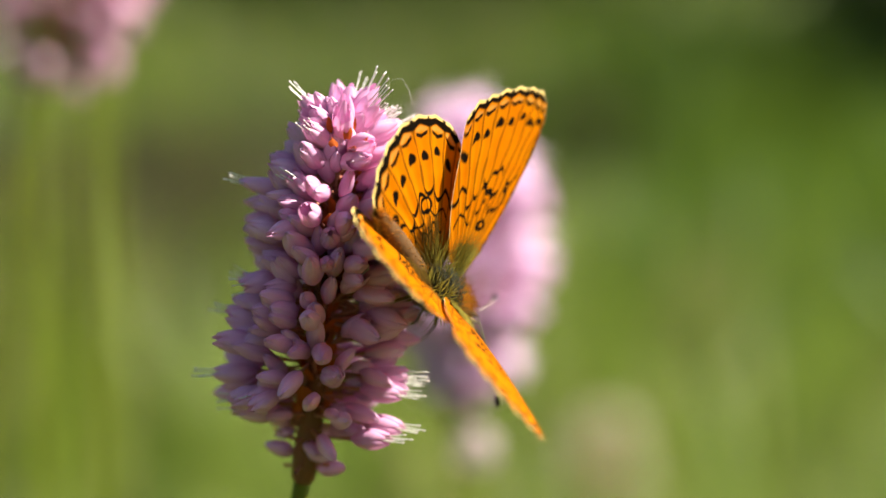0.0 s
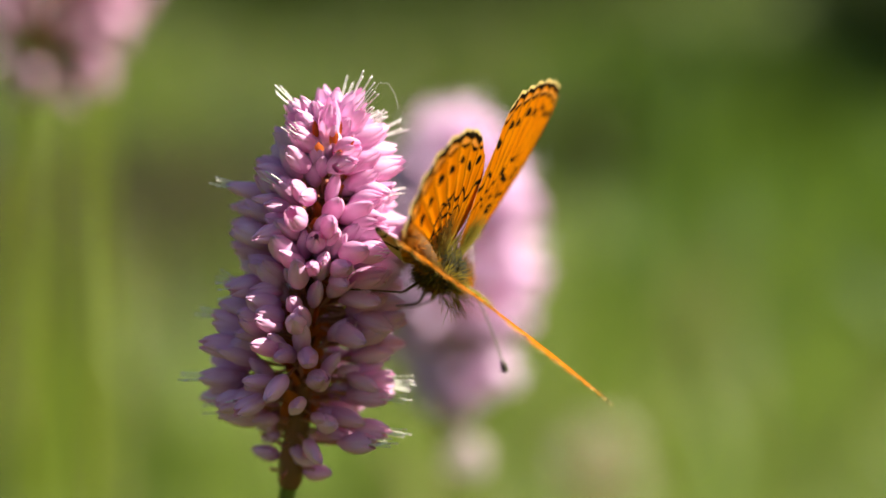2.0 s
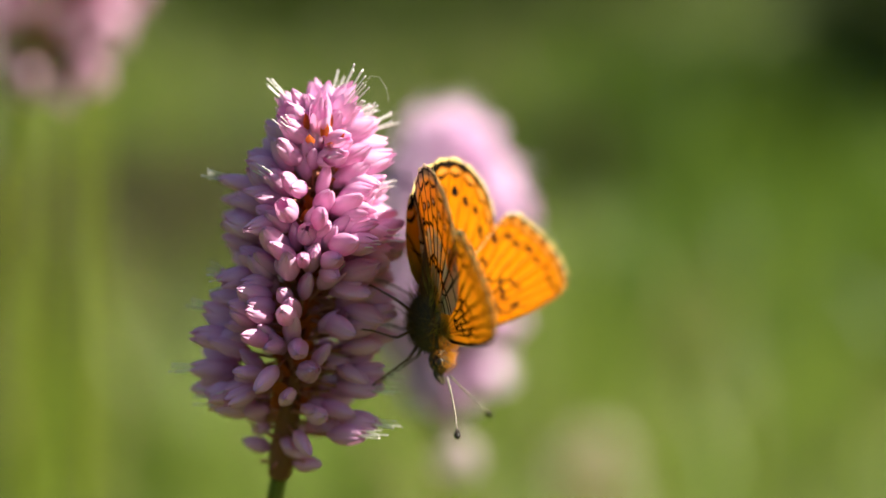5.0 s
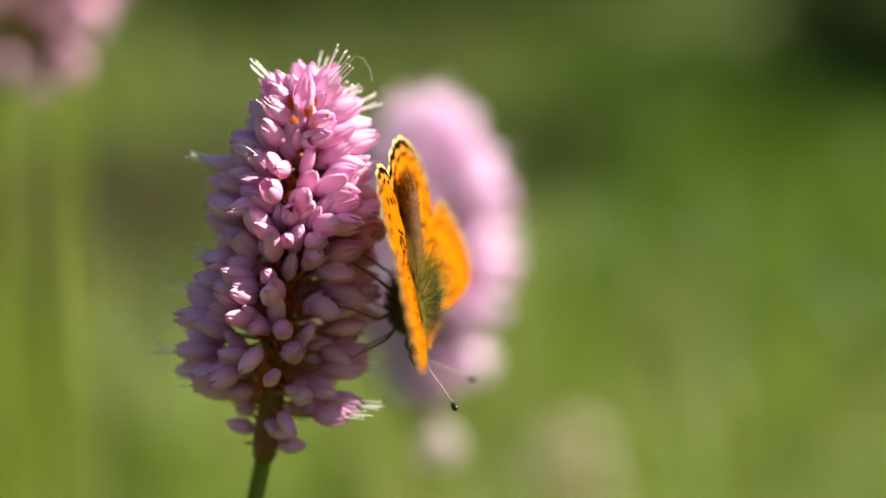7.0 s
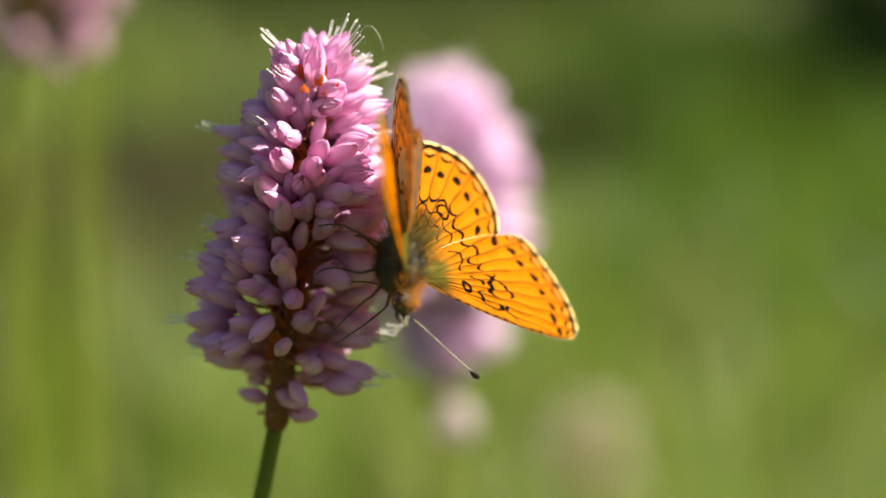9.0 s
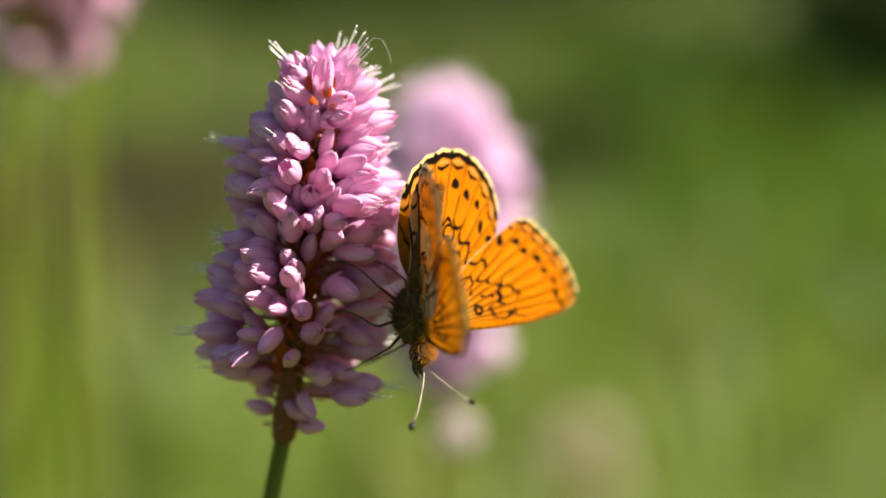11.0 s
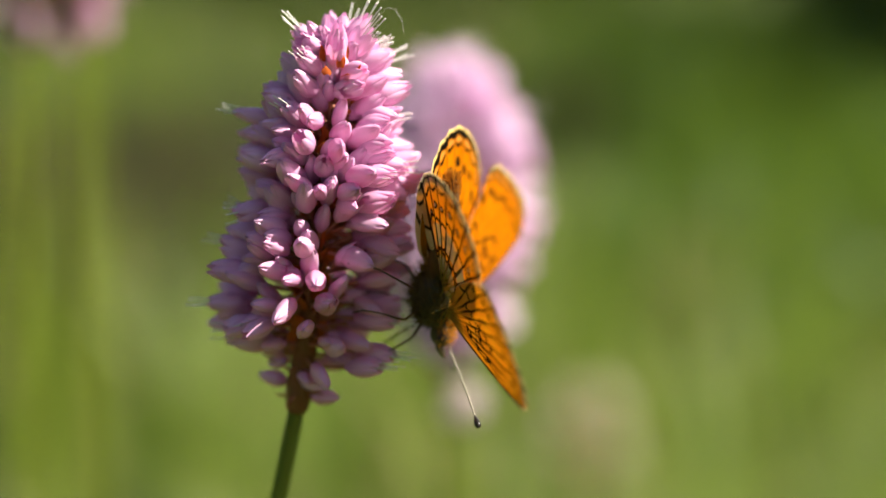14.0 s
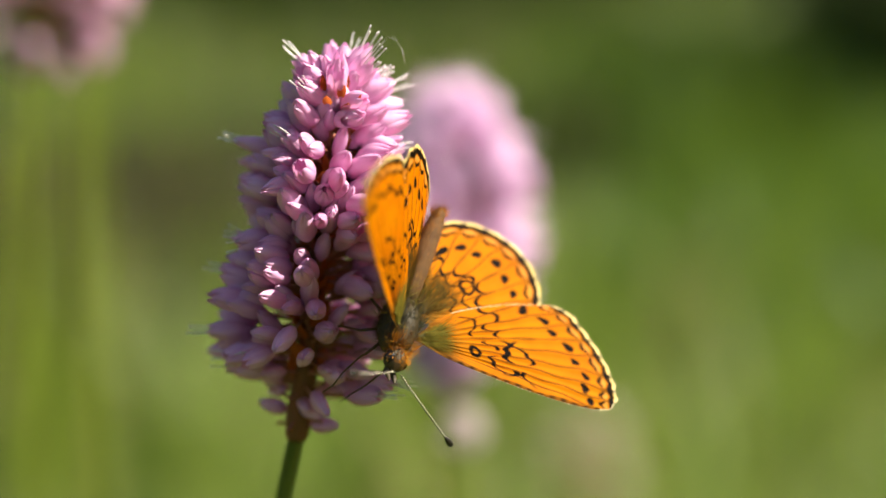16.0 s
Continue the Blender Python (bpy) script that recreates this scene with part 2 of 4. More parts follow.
def bud_mesh(seed, length, width):
    """A closed bud: five tepals grown into one tapering body, with a soft lap between each."""
    rng = random.Random(seed)
    sh = Shape()
    pedicel(sh, rng)
    profile = [(0.0, 0.2), (0.06, 0.44), (0.16, 0.74), (0.3, 0.96), (0.45, 1.0), (0.6, 0.93), (0.74, 0.80), (0.86, 0.62), (0.95, 0.38), (1.0, 0.12)]
    sides = 25
    pts, along = [], []
    bend, flat = rng.uniform(-0.5, 0.5), rng.uniform(0.82, 1.0)
    twist = rng.uniform(-0.5, 0.5)
    for z, r in profile:
        for s in range(sides):
            a = 2 * math.pi * s / sides + twist * z
            ph = (s * 5 / sides) % 1.0
            lobe = 1 + (0.03 + 0.11 * z) * (0.45 - abs(ph - 0.6) * 1.4)
            rr = r * lobe * width / 2
            zz = z * length * (1 + 0.05 * math.cos(2 * math.pi * ph) * z * z)
            pts.append(((rr * math.cos(a) + bend * z * z) * MM, rr * flat * math.sin(a) * MM, (PEDICEL + zz) * MM))
            along.append(z)
    sh.grid(pts, len(profile), sides, 0, True, along)
    base = len(sh.v) - sides
    sh.f.append(tuple(base + s for s in range(sides)))
    sh.i.append(0)
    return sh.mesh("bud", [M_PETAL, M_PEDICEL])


def floret_mesh(name, seed, length, width, flare, mouth):
    """Five lapping tepals; mouth is the width left open at the tips, flare how far they bend out."""
    rng = random.Random(seed)
    sh = Shape()
    pedicel(sh, rng)
    bend = rng.uniform(-0.3, 0.3)
    for k in range(5):
        a0 = 2 * math.pi * (k + rng.uniform(-0.06, 0.06)) / 5
        rows, cols = 9, 7
        ln = length * rng.uniform(0.93, 1.06)
        out = flare * rng.uniform(0.4, 1.4)
        lap = 0.09 if k % 2 else 0.0
        pts, along = [], []
        for r in range(rows):
            z = r / (rows - 1)
            cup = smooth_at([(0, 0.2), (0.2, 0.74), (0.42, 1.0), (0.65, 0.96), (0.85, 0.5 + 0.5 * mouth), (1.0, 0.05 + 0.84 * mouth)], z) * width / 2
            cup += out * max(0, z - 0.45) ** 1.6 + lap * z
            half = smooth_at([(0, 0.72), (0.3, 0.80), (0.6, 0.80), (0.85, 0.74), (1.0, 0.50)], z)
            for c in range(cols):
                u = (c / (cols - 1) - 0.5) * 2
                a = a0 + u * half
                rad = cup * (1.04 - 0.10 * u * u) - 0.05 * (u < -0.9) - 0.04 * math.cos(u * 3.0) * z * 0.5
                zz = ln * z - 0.42 * u * u * z * z - 0.3 * out * max(0, z - 0.6)
                pts.append(((rad * math.cos(a) + bend * z * z) * MM, rad * math.sin(a) * MM, (PEDICEL + zz) * MM))
                along.append(z)
        sh.grid(pts, rows, cols, 0, False, along)
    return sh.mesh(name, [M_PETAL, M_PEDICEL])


def stamen_mesh(seed, length, reach, count=8):
    rng = random.Random(seed)
    sh = Shape()
    for k in range(count):
        a = 2 * math.pi * (k + rng.uniform(-0.3, 0.3)) / count
        lean = rng.uniform(0.2, 0.95)
        top = length + reach * rng.uniform(0.55, 1.1)
        tip = Vector((lean * math.cos(a), lean * math.sin(a), PEDICEL + top)) * MM
        mid = Vector((0.7 * lean * math.cos(a + 0.2), 0.7 * lean * math.sin(a + 0.2), PEDICEL + 0.6 * top)) * MM
        foot = Vector((0.3 * math.cos(a), 0.3 * math.sin(a), PEDICEL + 0.8)) * MM
        sh.tube([foot, mid, tip], [0.08 * MM, 0.075 * MM, 0.06 * MM], 4, 0, False)
        d = (tip - mid).normalized()
        sh.tube([tip - d * 0.1 * MM, tip + d * 0.12 * MM, tip + d * 0.34 * MM], [0.03 * MM, 0.10 * MM, 0.04 * MM], 5, 1)
    return sh.mesh("stamen_tuft", [M_FILAMENT, M_ANTHER])


def bract_mesh():
    sh = Shape()
    pts = []
    for r in range(6):
        z = r / 5
        half = smooth_at([(0, 0.5), (0.4, 0.8), (0.8, 0.5), (1, 0.05)], z)
        for c in range(5):
            u = (c / 4 - 0.5) * 2
            pts.append((half * u * MM, (0.35 - 0.3 * u * u + 0.5 * z) * MM, 2.6 * z * MM))
    sh.grid(pts, 6, 5)
    return sh.mesh("bract", [M_BRACT])


BUDS = [bud_mesh(1, 4.5, 2.0), bud_mesh(31, 4.9, 2.1), bud_mesh(32, 4.1, 1.9), bud_mesh(33, 5.1, 2.0), floret_mesh("bud", 2, 4.7, 2.1, 0.2, 0.12), floret_mesh("bud", 4, 5.0, 2.05, 0.15, 0.08), floret_mesh("bud", 35, 4.5, 2.2, 0.3, 0.14), floret_mesh("bud", 36, 5.1, 2.1, 0.25, 0.1)]
SMALL_BUDS = [bud_mesh(5, 2.5, 1.6), bud_mesh(6, 3.1, 1.8)]
OPENS = [floret_mesh("open_floret", 7, 4.9, 2.1, 0.9, 0.30), floret_mesh("open_floret", 8, 5.2, 2.1, 0.6, 0.24), floret_mesh("open_floret", 9, 4.7, 2.2, 1.5, 0.4)]
STAMENS = [stamen_mesh(11, 4.6, 1.9, 4), stamen_mesh(12, 4.5, 1.2, 4), stamen_mesh(13, 4.3, 0.8, 3)]
BRACT = bract_mesh()


TIP_RADIUS = [(0.0, 4.6), (0.05, 5.4), (0.1, 8.0), (0.2, 9.4), (0.28, 9.8), (0.4, 9.5), (0.55, 9.3), (0.7, 9.0), (0.84, 7.8), (0.93, 6.6), (1.0, 4.9)]
ROUND_TIP_RADIUS = [(0.0, 6.0), (0.07, 7.6), (0.17, 10.8), (0.3, 14.0), (0.45, 16.2), (0.6, 16.4), (0.72, 15.4), (0.83, 13.8), (0.92, 11.6), (1.0, 9.4)]
RISE = [(0.0, -14), (0.1, -2), (0.25, 2), (0.5, 5), (0.7, 10), (0.82, 16), (0.92, 30), (1.0, 48)]


def bistort(label, foot, base, top, count, seed, width=1.0, gaps=(), grown=1.0, tepal=None, singles=(), profile=None):
    """A flowering stalk: foot on the ground, spike from base to top."""
    rng = random.Random(seed)
    foot, base, top = Vector(foot), Vector(base), Vector(top)
    thing = tagged(new("bistort_flower"), label, "flower", "bistort flower spikes")
    thing.location = foot
    o = foot
    axis = (top - base).normalized()
    size = (top - base).length
    sh = Shape()
    lean = (axis + (base - foot).normalized() * 2).normalized()
    path = []
    for k in range(15):
        s = k / 14
        ctrl = base - lean * (base - foot).length * 0.45
        q = foot * (1 - s) ** 2 + ctrl * 2 * s * (1 - s) + base * s * s
        path.append(q - o)
    sh.tube(path, [(1.4 - 0.52 * k / 14) * MM for k in range(15)], 10)
    part("stalk", sh.mesh("stalk", [M_STALK]), thing, label="slender green stalk")
    sh = Shape()
    side = axis.orthogonal().normalized()
    sh.tube([base - o - axis * 0.5 * MM] + [base + axis * size * s + side * 0.25 * MM * math.sin(9 * s) - o for s in (0.0, 0.06, 0.14, 0.3, 0.5, 0.65, 0.8, 0.88)],
            [0.95 * MM, 1.25 * MM, 1.5 * MM, 1.25 * MM, 1.1 * MM, 1.0 * MM, 0.9 * MM, 0.6 * MM, 0.3 * MM], 10)
    part("rachis", sh.mesh("rachis", [M_RACHIS]), thing, label="reddish brown rachis")
    x_dir = (Vector((1, 0, 0)) - axis * axis.x).normalized()
    y_dir = axis.cross(x_dir)
    for i in range(count):
        h = ((i + 0.5) / count) ** 0.82
        az = i * 2.39996 + rng.uniform(-0.22, 0.22)
        small = rng.random() < (0.12 if h > 0.25 else 0.3)
        # bare places where the rachis and its bracts show: height, half height, direction, half width
        if any(abs(h - g[0]) < g[1] and abs((az - g[2] + math.pi) % (2 * math.pi) - math.pi) < g[3] for g in gaps):
            continue
        if not tepal and rng.random() < (0.78 if h < 0.085 else 0.14 if h < 0.3 else 0):
            continue
        out = x_dir * math.cos(az) + y_dir * math.sin(az)
        rise = radians(curve_at(RISE, h) + rng.uniform(-22, 22) * min(1, 0.3 + h * 4) + (rng.uniform(5, 40) if out.y < -0.5 and h > 0.15 else 0))
        yaw = az + rng.uniform(-0.6, 0.6) * (1.0 if out.y > -0.6 else 1.7)
        fan = x_dir * math.cos(yaw) + y_dir * math.sin(yaw)
        d = (fan * math.cos(rise) + axis * math.sin(rise)).normalized()
        reach = curve_at(profile or TIP_RADIUS, h) * width * rng.uniform(0.90, 1.06)
        if small:
            reach *= rng.uniform(0.62, 0.85)
        at = base + axis * (size * (0.05 + h * 0.808) + rng.uniform(-0.6, 0.6) * MM)
        opened = not small and rng.random() < (0.8 if h > 0.9 else 0.14 if out.y < -0.45 else 0.45)
        if small:
            me, long = rng.choice(SMALL_BUDS), 2.6
        elif opened:
            me, long = rng.choice(OPENS), 4.6
        else:
            me, long = rng.choice(BUDS[:4] if out.y < -0.7 else BUDS), 4.5
        root = at + d * (reach - (PEDICEL + long) * grown) * MM
        rot = d.to_track_quat("Z", "Y").to_matrix().to_4x4() @ Matrix.Rotation(rng.uniform(0, 6.28), 4, "Z")
        m = Matrix.Translation(root - o) @ rot @ Matrix.Scale(rng.uniform(0.86, 1.08) * grown * min(1, 0.75 + 1.6 * h), 4) @ Matrix.Diagonal((rng.uniform(0.86, 1.2), rng.uniform(0.82, 1.1), 1, 1))
        ob = part("floret", me, thing, m)
        if tepal:
            ob.material_slots[0].link = "OBJECT"
            ob.material_slots[0].material = tepal
        if opened and rng.random() < (0.34 if h > 0.75 and out.x > -0.5 else 0.45 if out.x > -0.2 else 0.25):
            part("stamen_tuft", STAMENS[0] if h > 0.75 and out.x > -0.5 else rng.choice(STAMENS), ob, label="white protruding stamens")
        if i % 3 == 0:
            lift = (out * 0.55 + axis * 0.85).normalized()
            part("bract", BRACT, thing, Matrix.Translation(at + out * 0.7 * MM - o) @ lift.to_track_quat("Z", "Y").to_matrix().to_4x4() @ Matrix.Rotation(rng.uniform(0, 6.28), 4, "Z"), "papery orange-brown bract")
    # florets, and bracts of the tuft near the tip, that stand out singly: height on the spike, direction, reach of the tip, rise, form
    for f, az, reach, rise, form in singles:
        out = x_dir * math.cos(az) + y_dir * math.sin(az)
        d = (out * math.cos(radians(rise)) + axis * math.sin(radians(rise))).normalized()
        at = base + axis * size * f
        turn = d.to_track_quat("Z", "Y").to_matrix().to_4x4()
        if form == "bract":
            part("bract", BRACT, thing, Matrix.Translation(at + out * reach * MM - o) @ turn @ Matrix.Scale(0.62, 4), "papery orange-brown bract")
            continue
        me, long = (BUDS[3], 5.0) if form == "bud" else (SMALL_BUDS[1], 3.1) if form == "small" else (OPENS[0], 4.9)
        ob = part("floret", me, thing, Matrix.Translation(at + d * (reach - PEDICEL - long) * MM - o) @ turn)
        if form != "small":
            part("stamen_tuft", STAMENS[0], ob, label="white protruding stamens")
    return thing


# ---- ground and meadow ----
def ground():
    n = 60
    pts, faces = [], []
    xs = [math.copysign(abs(s) ** 3 * 300, s) for s in np.linspace(-1, 1, n)]
    ys = [math.copysign(abs(s) ** 3 * 300, s) for s in np.linspace(-1, 1, n)]
    for y in ys:
        for x in xs:
            far = min(1.0, math.hypot(x, y) / 4)
            pts.append((x, y, far * 0.10 * noise.noise((x * 0.15, y * 0.15, 0))))
    for r in range(n - 1):
        for c in range(n - 1):
            faces.append((r * n + c, r * n + c + 1, (r + 1) * n + c + 1, (r + 1) * n + c))
    ob = new("ground", mesh_of("ground", pts, faces, [M_GROUND]))
    return tagged(ob, "green meadow ground under grass, stretching to the horizon", "ground", kind="structure")


def blade(verts, faces, rng, x, y, height, width, lean):
    a = rng.uniform(0, 6.28)
    b = rng.uniform(0, 6.28)
    dx, dy = math.cos(a) * lean, math.sin(a) * lean
    base = len(verts)
    for k in range(4):
        s = k / 3
        w = width * (1 - s ** 2) + 0.0004
        cx, cy, cz = x + dx * s * s, y + dy * s * s, height * (s - 0.2 * lean / height * s * s)
        verts.append((cx - w * math.cos(b), cy - w * math.sin(b), cz - 0.01))
        verts.append((cx + w * math.cos(b), cy + w * math.sin(b), cz - 0.01))
    for k in range(3):
        faces.append((base + 2 * k, base + 2 * k + 1, base + 2 * k + 3, base + 2 * k + 2))


def meadow():
    rng = random.Random(5)
    verts, faces = [], []
    paler_v, paler_f = [], []
    brownish_v, brownish_f = [], []
    lush_v, lush_f = [], []
    for _ in range(26000):
        y = 0.85 + 9.2 * rng.random() ** 1.7
        x = rng.uniform(-1, 1) * (0.5 + 0.55 * y)
        thick = 0.55 + 0.9 * noise.noise((x * 1.6, y * 1.1, 3.0))
        if rng.random() > thick:
            continue
        tall = (0.16 + 0.14 * rng.random()) * (0.8 + 0.5 * noise.noise((x * 0.8, y * 0.8, 9.0)))
        # an oval patch where the blades are darker and browner
        in_brownish = ((x + 0.45) / 0.40) ** 2 + ((y - 2.7) / 1.0) ** 2 < 0.3 + 1.0 * rng.random()
        if in_brownish:
            for _ in range(7):
                blade(brownish_v, brownish_f, rng, x + rng.uniform(-0.05, 0.05), y + rng.uniform(-0.05, 0.05), 0.2 * rng.uniform(0.6, 1.2), rng.uniform(0.002, 0.005), rng.uniform(0.02, 0.1))
            continue
        # a lush dark stand on one side, a yellower one on the other
        if 1.7 < y < 7.5 and x > 0.06 * y + 0.05 + 0.25 * noise.noise((x, y, 5.0)) and rng.random() < min(1, (y - 1.6) / 1.3):
            for _ in range(3):
                blade(lush_v, lush_f, rng, x + rng.uniform(-0.06, 0.06), y + rng.uniform(-0.06, 0.06), max(0.12, tall) * rng.uniform(0.9, 1.3), rng.uniform(0.004, 0.010), rng.uniform(0.03, 0.12))
            continue
        # paler blades get commoner towards the camera, with some far off to the left
        paler = rng.random() < min(1, max(0, (2.7 - y) / 1.1, 0.3 if y > 3.6 and x < -0.13 * y else 0))
        blade(paler_v if paler else verts, paler_f if paler else faces, rng, x, y, max(0.07, tall), rng.uniform(0.0015, 0.004) * (1 + 0.5 * y), rng.uniform(0.02, 0.12))
    for _ in range(30000):
        a, r = rng.uniform(0, 6.28), 0.15 + 11.0 * rng.random() ** 1.3
        x, y = r * math.cos(a), r * math.sin(a)
        if y > 0.45 and abs(x) < 0.4 + 0.5 * y:
            continue
        paler = rng.random() < min(1, max(0, (2.7 - r) / 1.1))
        blade(paler_v if paler else verts, paler_f if paler else faces, rng, x, y, rng.uniform(0.10, 0.26), rng.uniform(0.0015, 0.004) * (1 + 0.4 * r), rng.uniform(0.02, 0.1))
    # shorter grass round the foot of the stalks, and thinning out to both sides of the tall stand
    for _ in range(2600):
        x, y = rng.uniform(-0.85, 0.85), rng.uniform(0.3, 0.95)
        paler = rng.random() < 0.7
        blade(paler_v if paler else verts, paler_f if paler else faces, rng, x, y, rng.uniform(0.08, 0.17), rng.uniform(0.0015, 0.004), rng.uniform(0.02, 0.08))
    for _ in range(15000):
        y = 0.5 + 9.5 * rng.random() ** 0.8
        x = rng.choice((-1, 1)) * (0.38 + 0.5 * y + (0.6 + 0.25 * y) * rng.random() ** 1.8)
        to = (lush_v, lush_f) if x > 0 and y > 1.7 and rng.random() < 0.6 else (verts, faces)
        blade(to[0], to[1], rng, x, y, rng.uniform(0.12, 0.26), rng.uniform(0.0015, 0.004) * (1 + 0.5 * y), rng.uniform(0.02, 0.12))
    ob = new("paler_grass", mesh_of("paler_grass", paler_v, paler_f, [M_PALER_GRASS]))
    tagged(ob, "pale yellow-green grass, mostly in the nearer meadow", "grass", kind="stuff")
    ob = new("lush_grass", mesh_of("lush_grass", lush_v, lush_f, [M_LUSH]))
    tagged(ob, "deep green lush grass in a thick stand", "grass", kind="stuff")
    ob = new("brownish_patch", mesh_of("brownish_patch", brownish_v, brownish_f, [M_BROWNISH_GRASS]))
    tagged(ob, "dull brownish patch in the meadow grass", "grass", kind="stuff")
    ob = new("meadow_grass", mesh_of("meadow_grass", verts, faces, [M_GRASS]))
    return tagged(ob, "sunlit green meadow grass growing all around", "grass", kind="stuff")


def tall_grass(x, y, height, width, lean_x, lean_y, seed):
    """A tall grass plant: a jointed stem and three long keeled leaves."""
    rng = random.Random(seed)
    thing = tagged(new("tall_grass"), "tall yellow-green grass plant with long narrow leaves", "grass", "tall grass plants")
    thing.matrix_basis = pose(x, y, 0, 0, 0, -50)
    sh = Shape()
    path = [Vector((lean_x * s * s, lean_y * s * s, height * s - 0.01)) for s in (k / 12 for k in range(13))]
    sh.tube(path, [(0.0013 + 0.0004 * (k % 4 == 0)) * (1 - 0.03 * k) for k in range(13)], 8)
    part("stem", sh.mesh("stem", [M_BLADE]), thing, label="slender jointed green stem")
    for n in range(3):
        sh = Shape()
        pts = []
        foot = path[1 + 2 * n]
        turn = rng.uniform(-0.4, 0.4)
        for k in range(14):
            s = k / 13
            w = width * (0.75 + 0.4 * s) * (1 - s ** 5) + 0.0002
            c = foot + Vector((lean_x * s * s + turn * 0.012 * s, lean_y * s * s + 0.002, (height - foot.z) * s * rng.uniform(0.99, 1.0)))
            for u, back in ((-1, 0.0), (-0.5, 0.12), (0, 0.3), (0.5, 0.12), (1, 0.0)):
                pts.append(c + Vector((w * u, w * back + 0.002 * n, 0)))
        sh.grid(pts, 14, 5)
        part("leaf", sh.mesh("leaf", [M_BLADE]), thing)
    return thing


def shrub(x, y, height, spread, seed, leaf):
    rng = random.Random(seed)
    thing = tagged(new("shrub"), "leafy shrub at the meadow's edge with shade put into its green" if leaf is M_LEAF_SHADE_TONE else "leafy shrub across the meadow with sunlight put into its green", "shrub", "shrubs at the meadow edge")
    thing.location = (x, y, 0)
    tips = []
    for k in range(9):
        sh = Shape()
        a = 2 * math.pi * k / 9 + rng.uniform(-0.3, 0.3)
        r = spread * rng.uniform(0.35, 0.8)
        tip = Vector((r * math.cos(a), r * math.sin(a), height * rng.uniform(0.55, 0.95)))
        sh.tube([(0, 0, -0.02), tip * 0.35 + Vector((0, 0, 0.1 * height)), tip * 0.7, tip], [0.035, 0.025, 0.014, 0.005], 6)
        part("branch", sh.mesh("branch", [M_BARK]), thing)
        tips.append(tip)
    verts, faces = [], []
    for _ in range(9000):
        t = rng.choice(tips)
        c = t * rng.uniform(0.35, 1.08) + Vector((rng.gauss(0, 1), rng.gauss(0, 1), rng.gauss(0, 0.8))) * spread * 0.22
        c.z = max(0.02, c.z)
        n1 = Vector((rng.gauss(0, 1), rng.gauss(0, 1), rng.gauss(0, 1))).normalized()
        n2 = n1.orthogonal().normalized()
        s = rng.uniform(0.03, 0.065)
        b = len(verts)
        verts += [c - n1 * s, c + n2 * s * 0.45, c + n1 * s, c - n2 * s * 0.45]
        faces.append((b, b + 1, b + 2, b + 3))
    part("foliage", mesh_of("foliage", verts, faces, [leaf]), thing)
    return thing


ground()
meadow()
shrub(1.45, 4.2, 0.9, 0.9, 1, M_LEAF_SHADE_TONE)
shrub(2.6, 5.4, 1.5, 1.2, 2, M_LEAF_SHADE_TONE)
shrub(0.7, 9.5, 1.2, 1.4, 3, M_LEAF_SUN_TONE)
shrub(-0.9, 10.5, 1.1, 1.5, 4, M_LEAF_SUN_TONE)
shrub(3.4, 8.0, 1.8, 1.6, 5, M_LEAF_SHADE_TONE)
shrub(-3.2, 11.0, 1.3, 1.8, 6, M_LEAF_SUN_TONE)
shrub(-6.5, 3.0, 1.2, 1.5, 7, M_LEAF_SUN_TONE)
shrub(5.5, -4.0, 1.4, 1.5, 8, M_LEAF_SUN_TONE)
shrub(-3.5, -6.5, 1.3, 1.6, 9, M_LEAF_SUN_TONE)


def far_woods():
    """A dark belt of trees all round the meadow."""
    rng = random.Random(77)
    verts, faces = [], []
    for _ in range(14000):
        a = rng.uniform(0, 6.283)
        r = 24 + rng.random() * 8
        c = Vector((r * math.cos(a), r * math.sin(a), 7.5 * rng.random() * (0.75 + 0.25 * math.sin(a * 17) * math.sin(a * 7))))
        n1 = Vector((rng.gauss(0, 1), rng.gauss(0, 1), rng.gauss(0, 1))).normalized()
        n2 = n1.orthogonal().normalized()
        s = rng.uniform(0.4, 0.9)
        b = len(verts)
        verts += [c - n1 * s, c + n2 * s * 0.6, c + n1 * s, c - n2 * s * 0.6]
        faces.append((b, b + 1, b + 2, b + 3))
    # the woods take the lighter leaf colour that has sunlight in it
    ob = new("far_woods", mesh_of("far_woods", verts, faces, [M_LEAF_SUN_TONE]))
    return tagged(ob, "dark green belt of woods round the meadow", "trees", kind="stuff")


far_woods()

tall_grass(-0.1070, 0.440, 0.62, 0.0013, 0.003, 0.01, 1)
tall_grass(-0.0890, 0.415, 0.58, 0.0011, 0.003, 0.01, 3)

SINGLES = (
    (0.69, 3.0, 9.9, 4, "bud"), (0.27, 3.3, 10.8, -6, "open"), (0.39, 2.9, 10.2, -2, "open"),
    (0.165, -0.35, 10.6, 3, "open"), (0.105, -0.5, 10.2, 12, "open"), (0.24, -0.3, 10.0, 4, "open"),
    (0.055, 2.8, 4.5, 6, "small"), (0.03, -0.45, 4.6, 10, "small"), (0.04, 1.3, 4.4, 10, "small"),
    (0.85, -1.4, 3.9, 60, "bract"), (0.86, -1.9, 3.5, 85, "bract"), (0.84, -1.0, 3.9, 50, "bract"), (0.87, -1.2, 3.0, 80, "bract"), (0.83, -1.7, 4.2, 25, "bract"), (0.83, -1.3, 4.3, 5, "bract"),
)
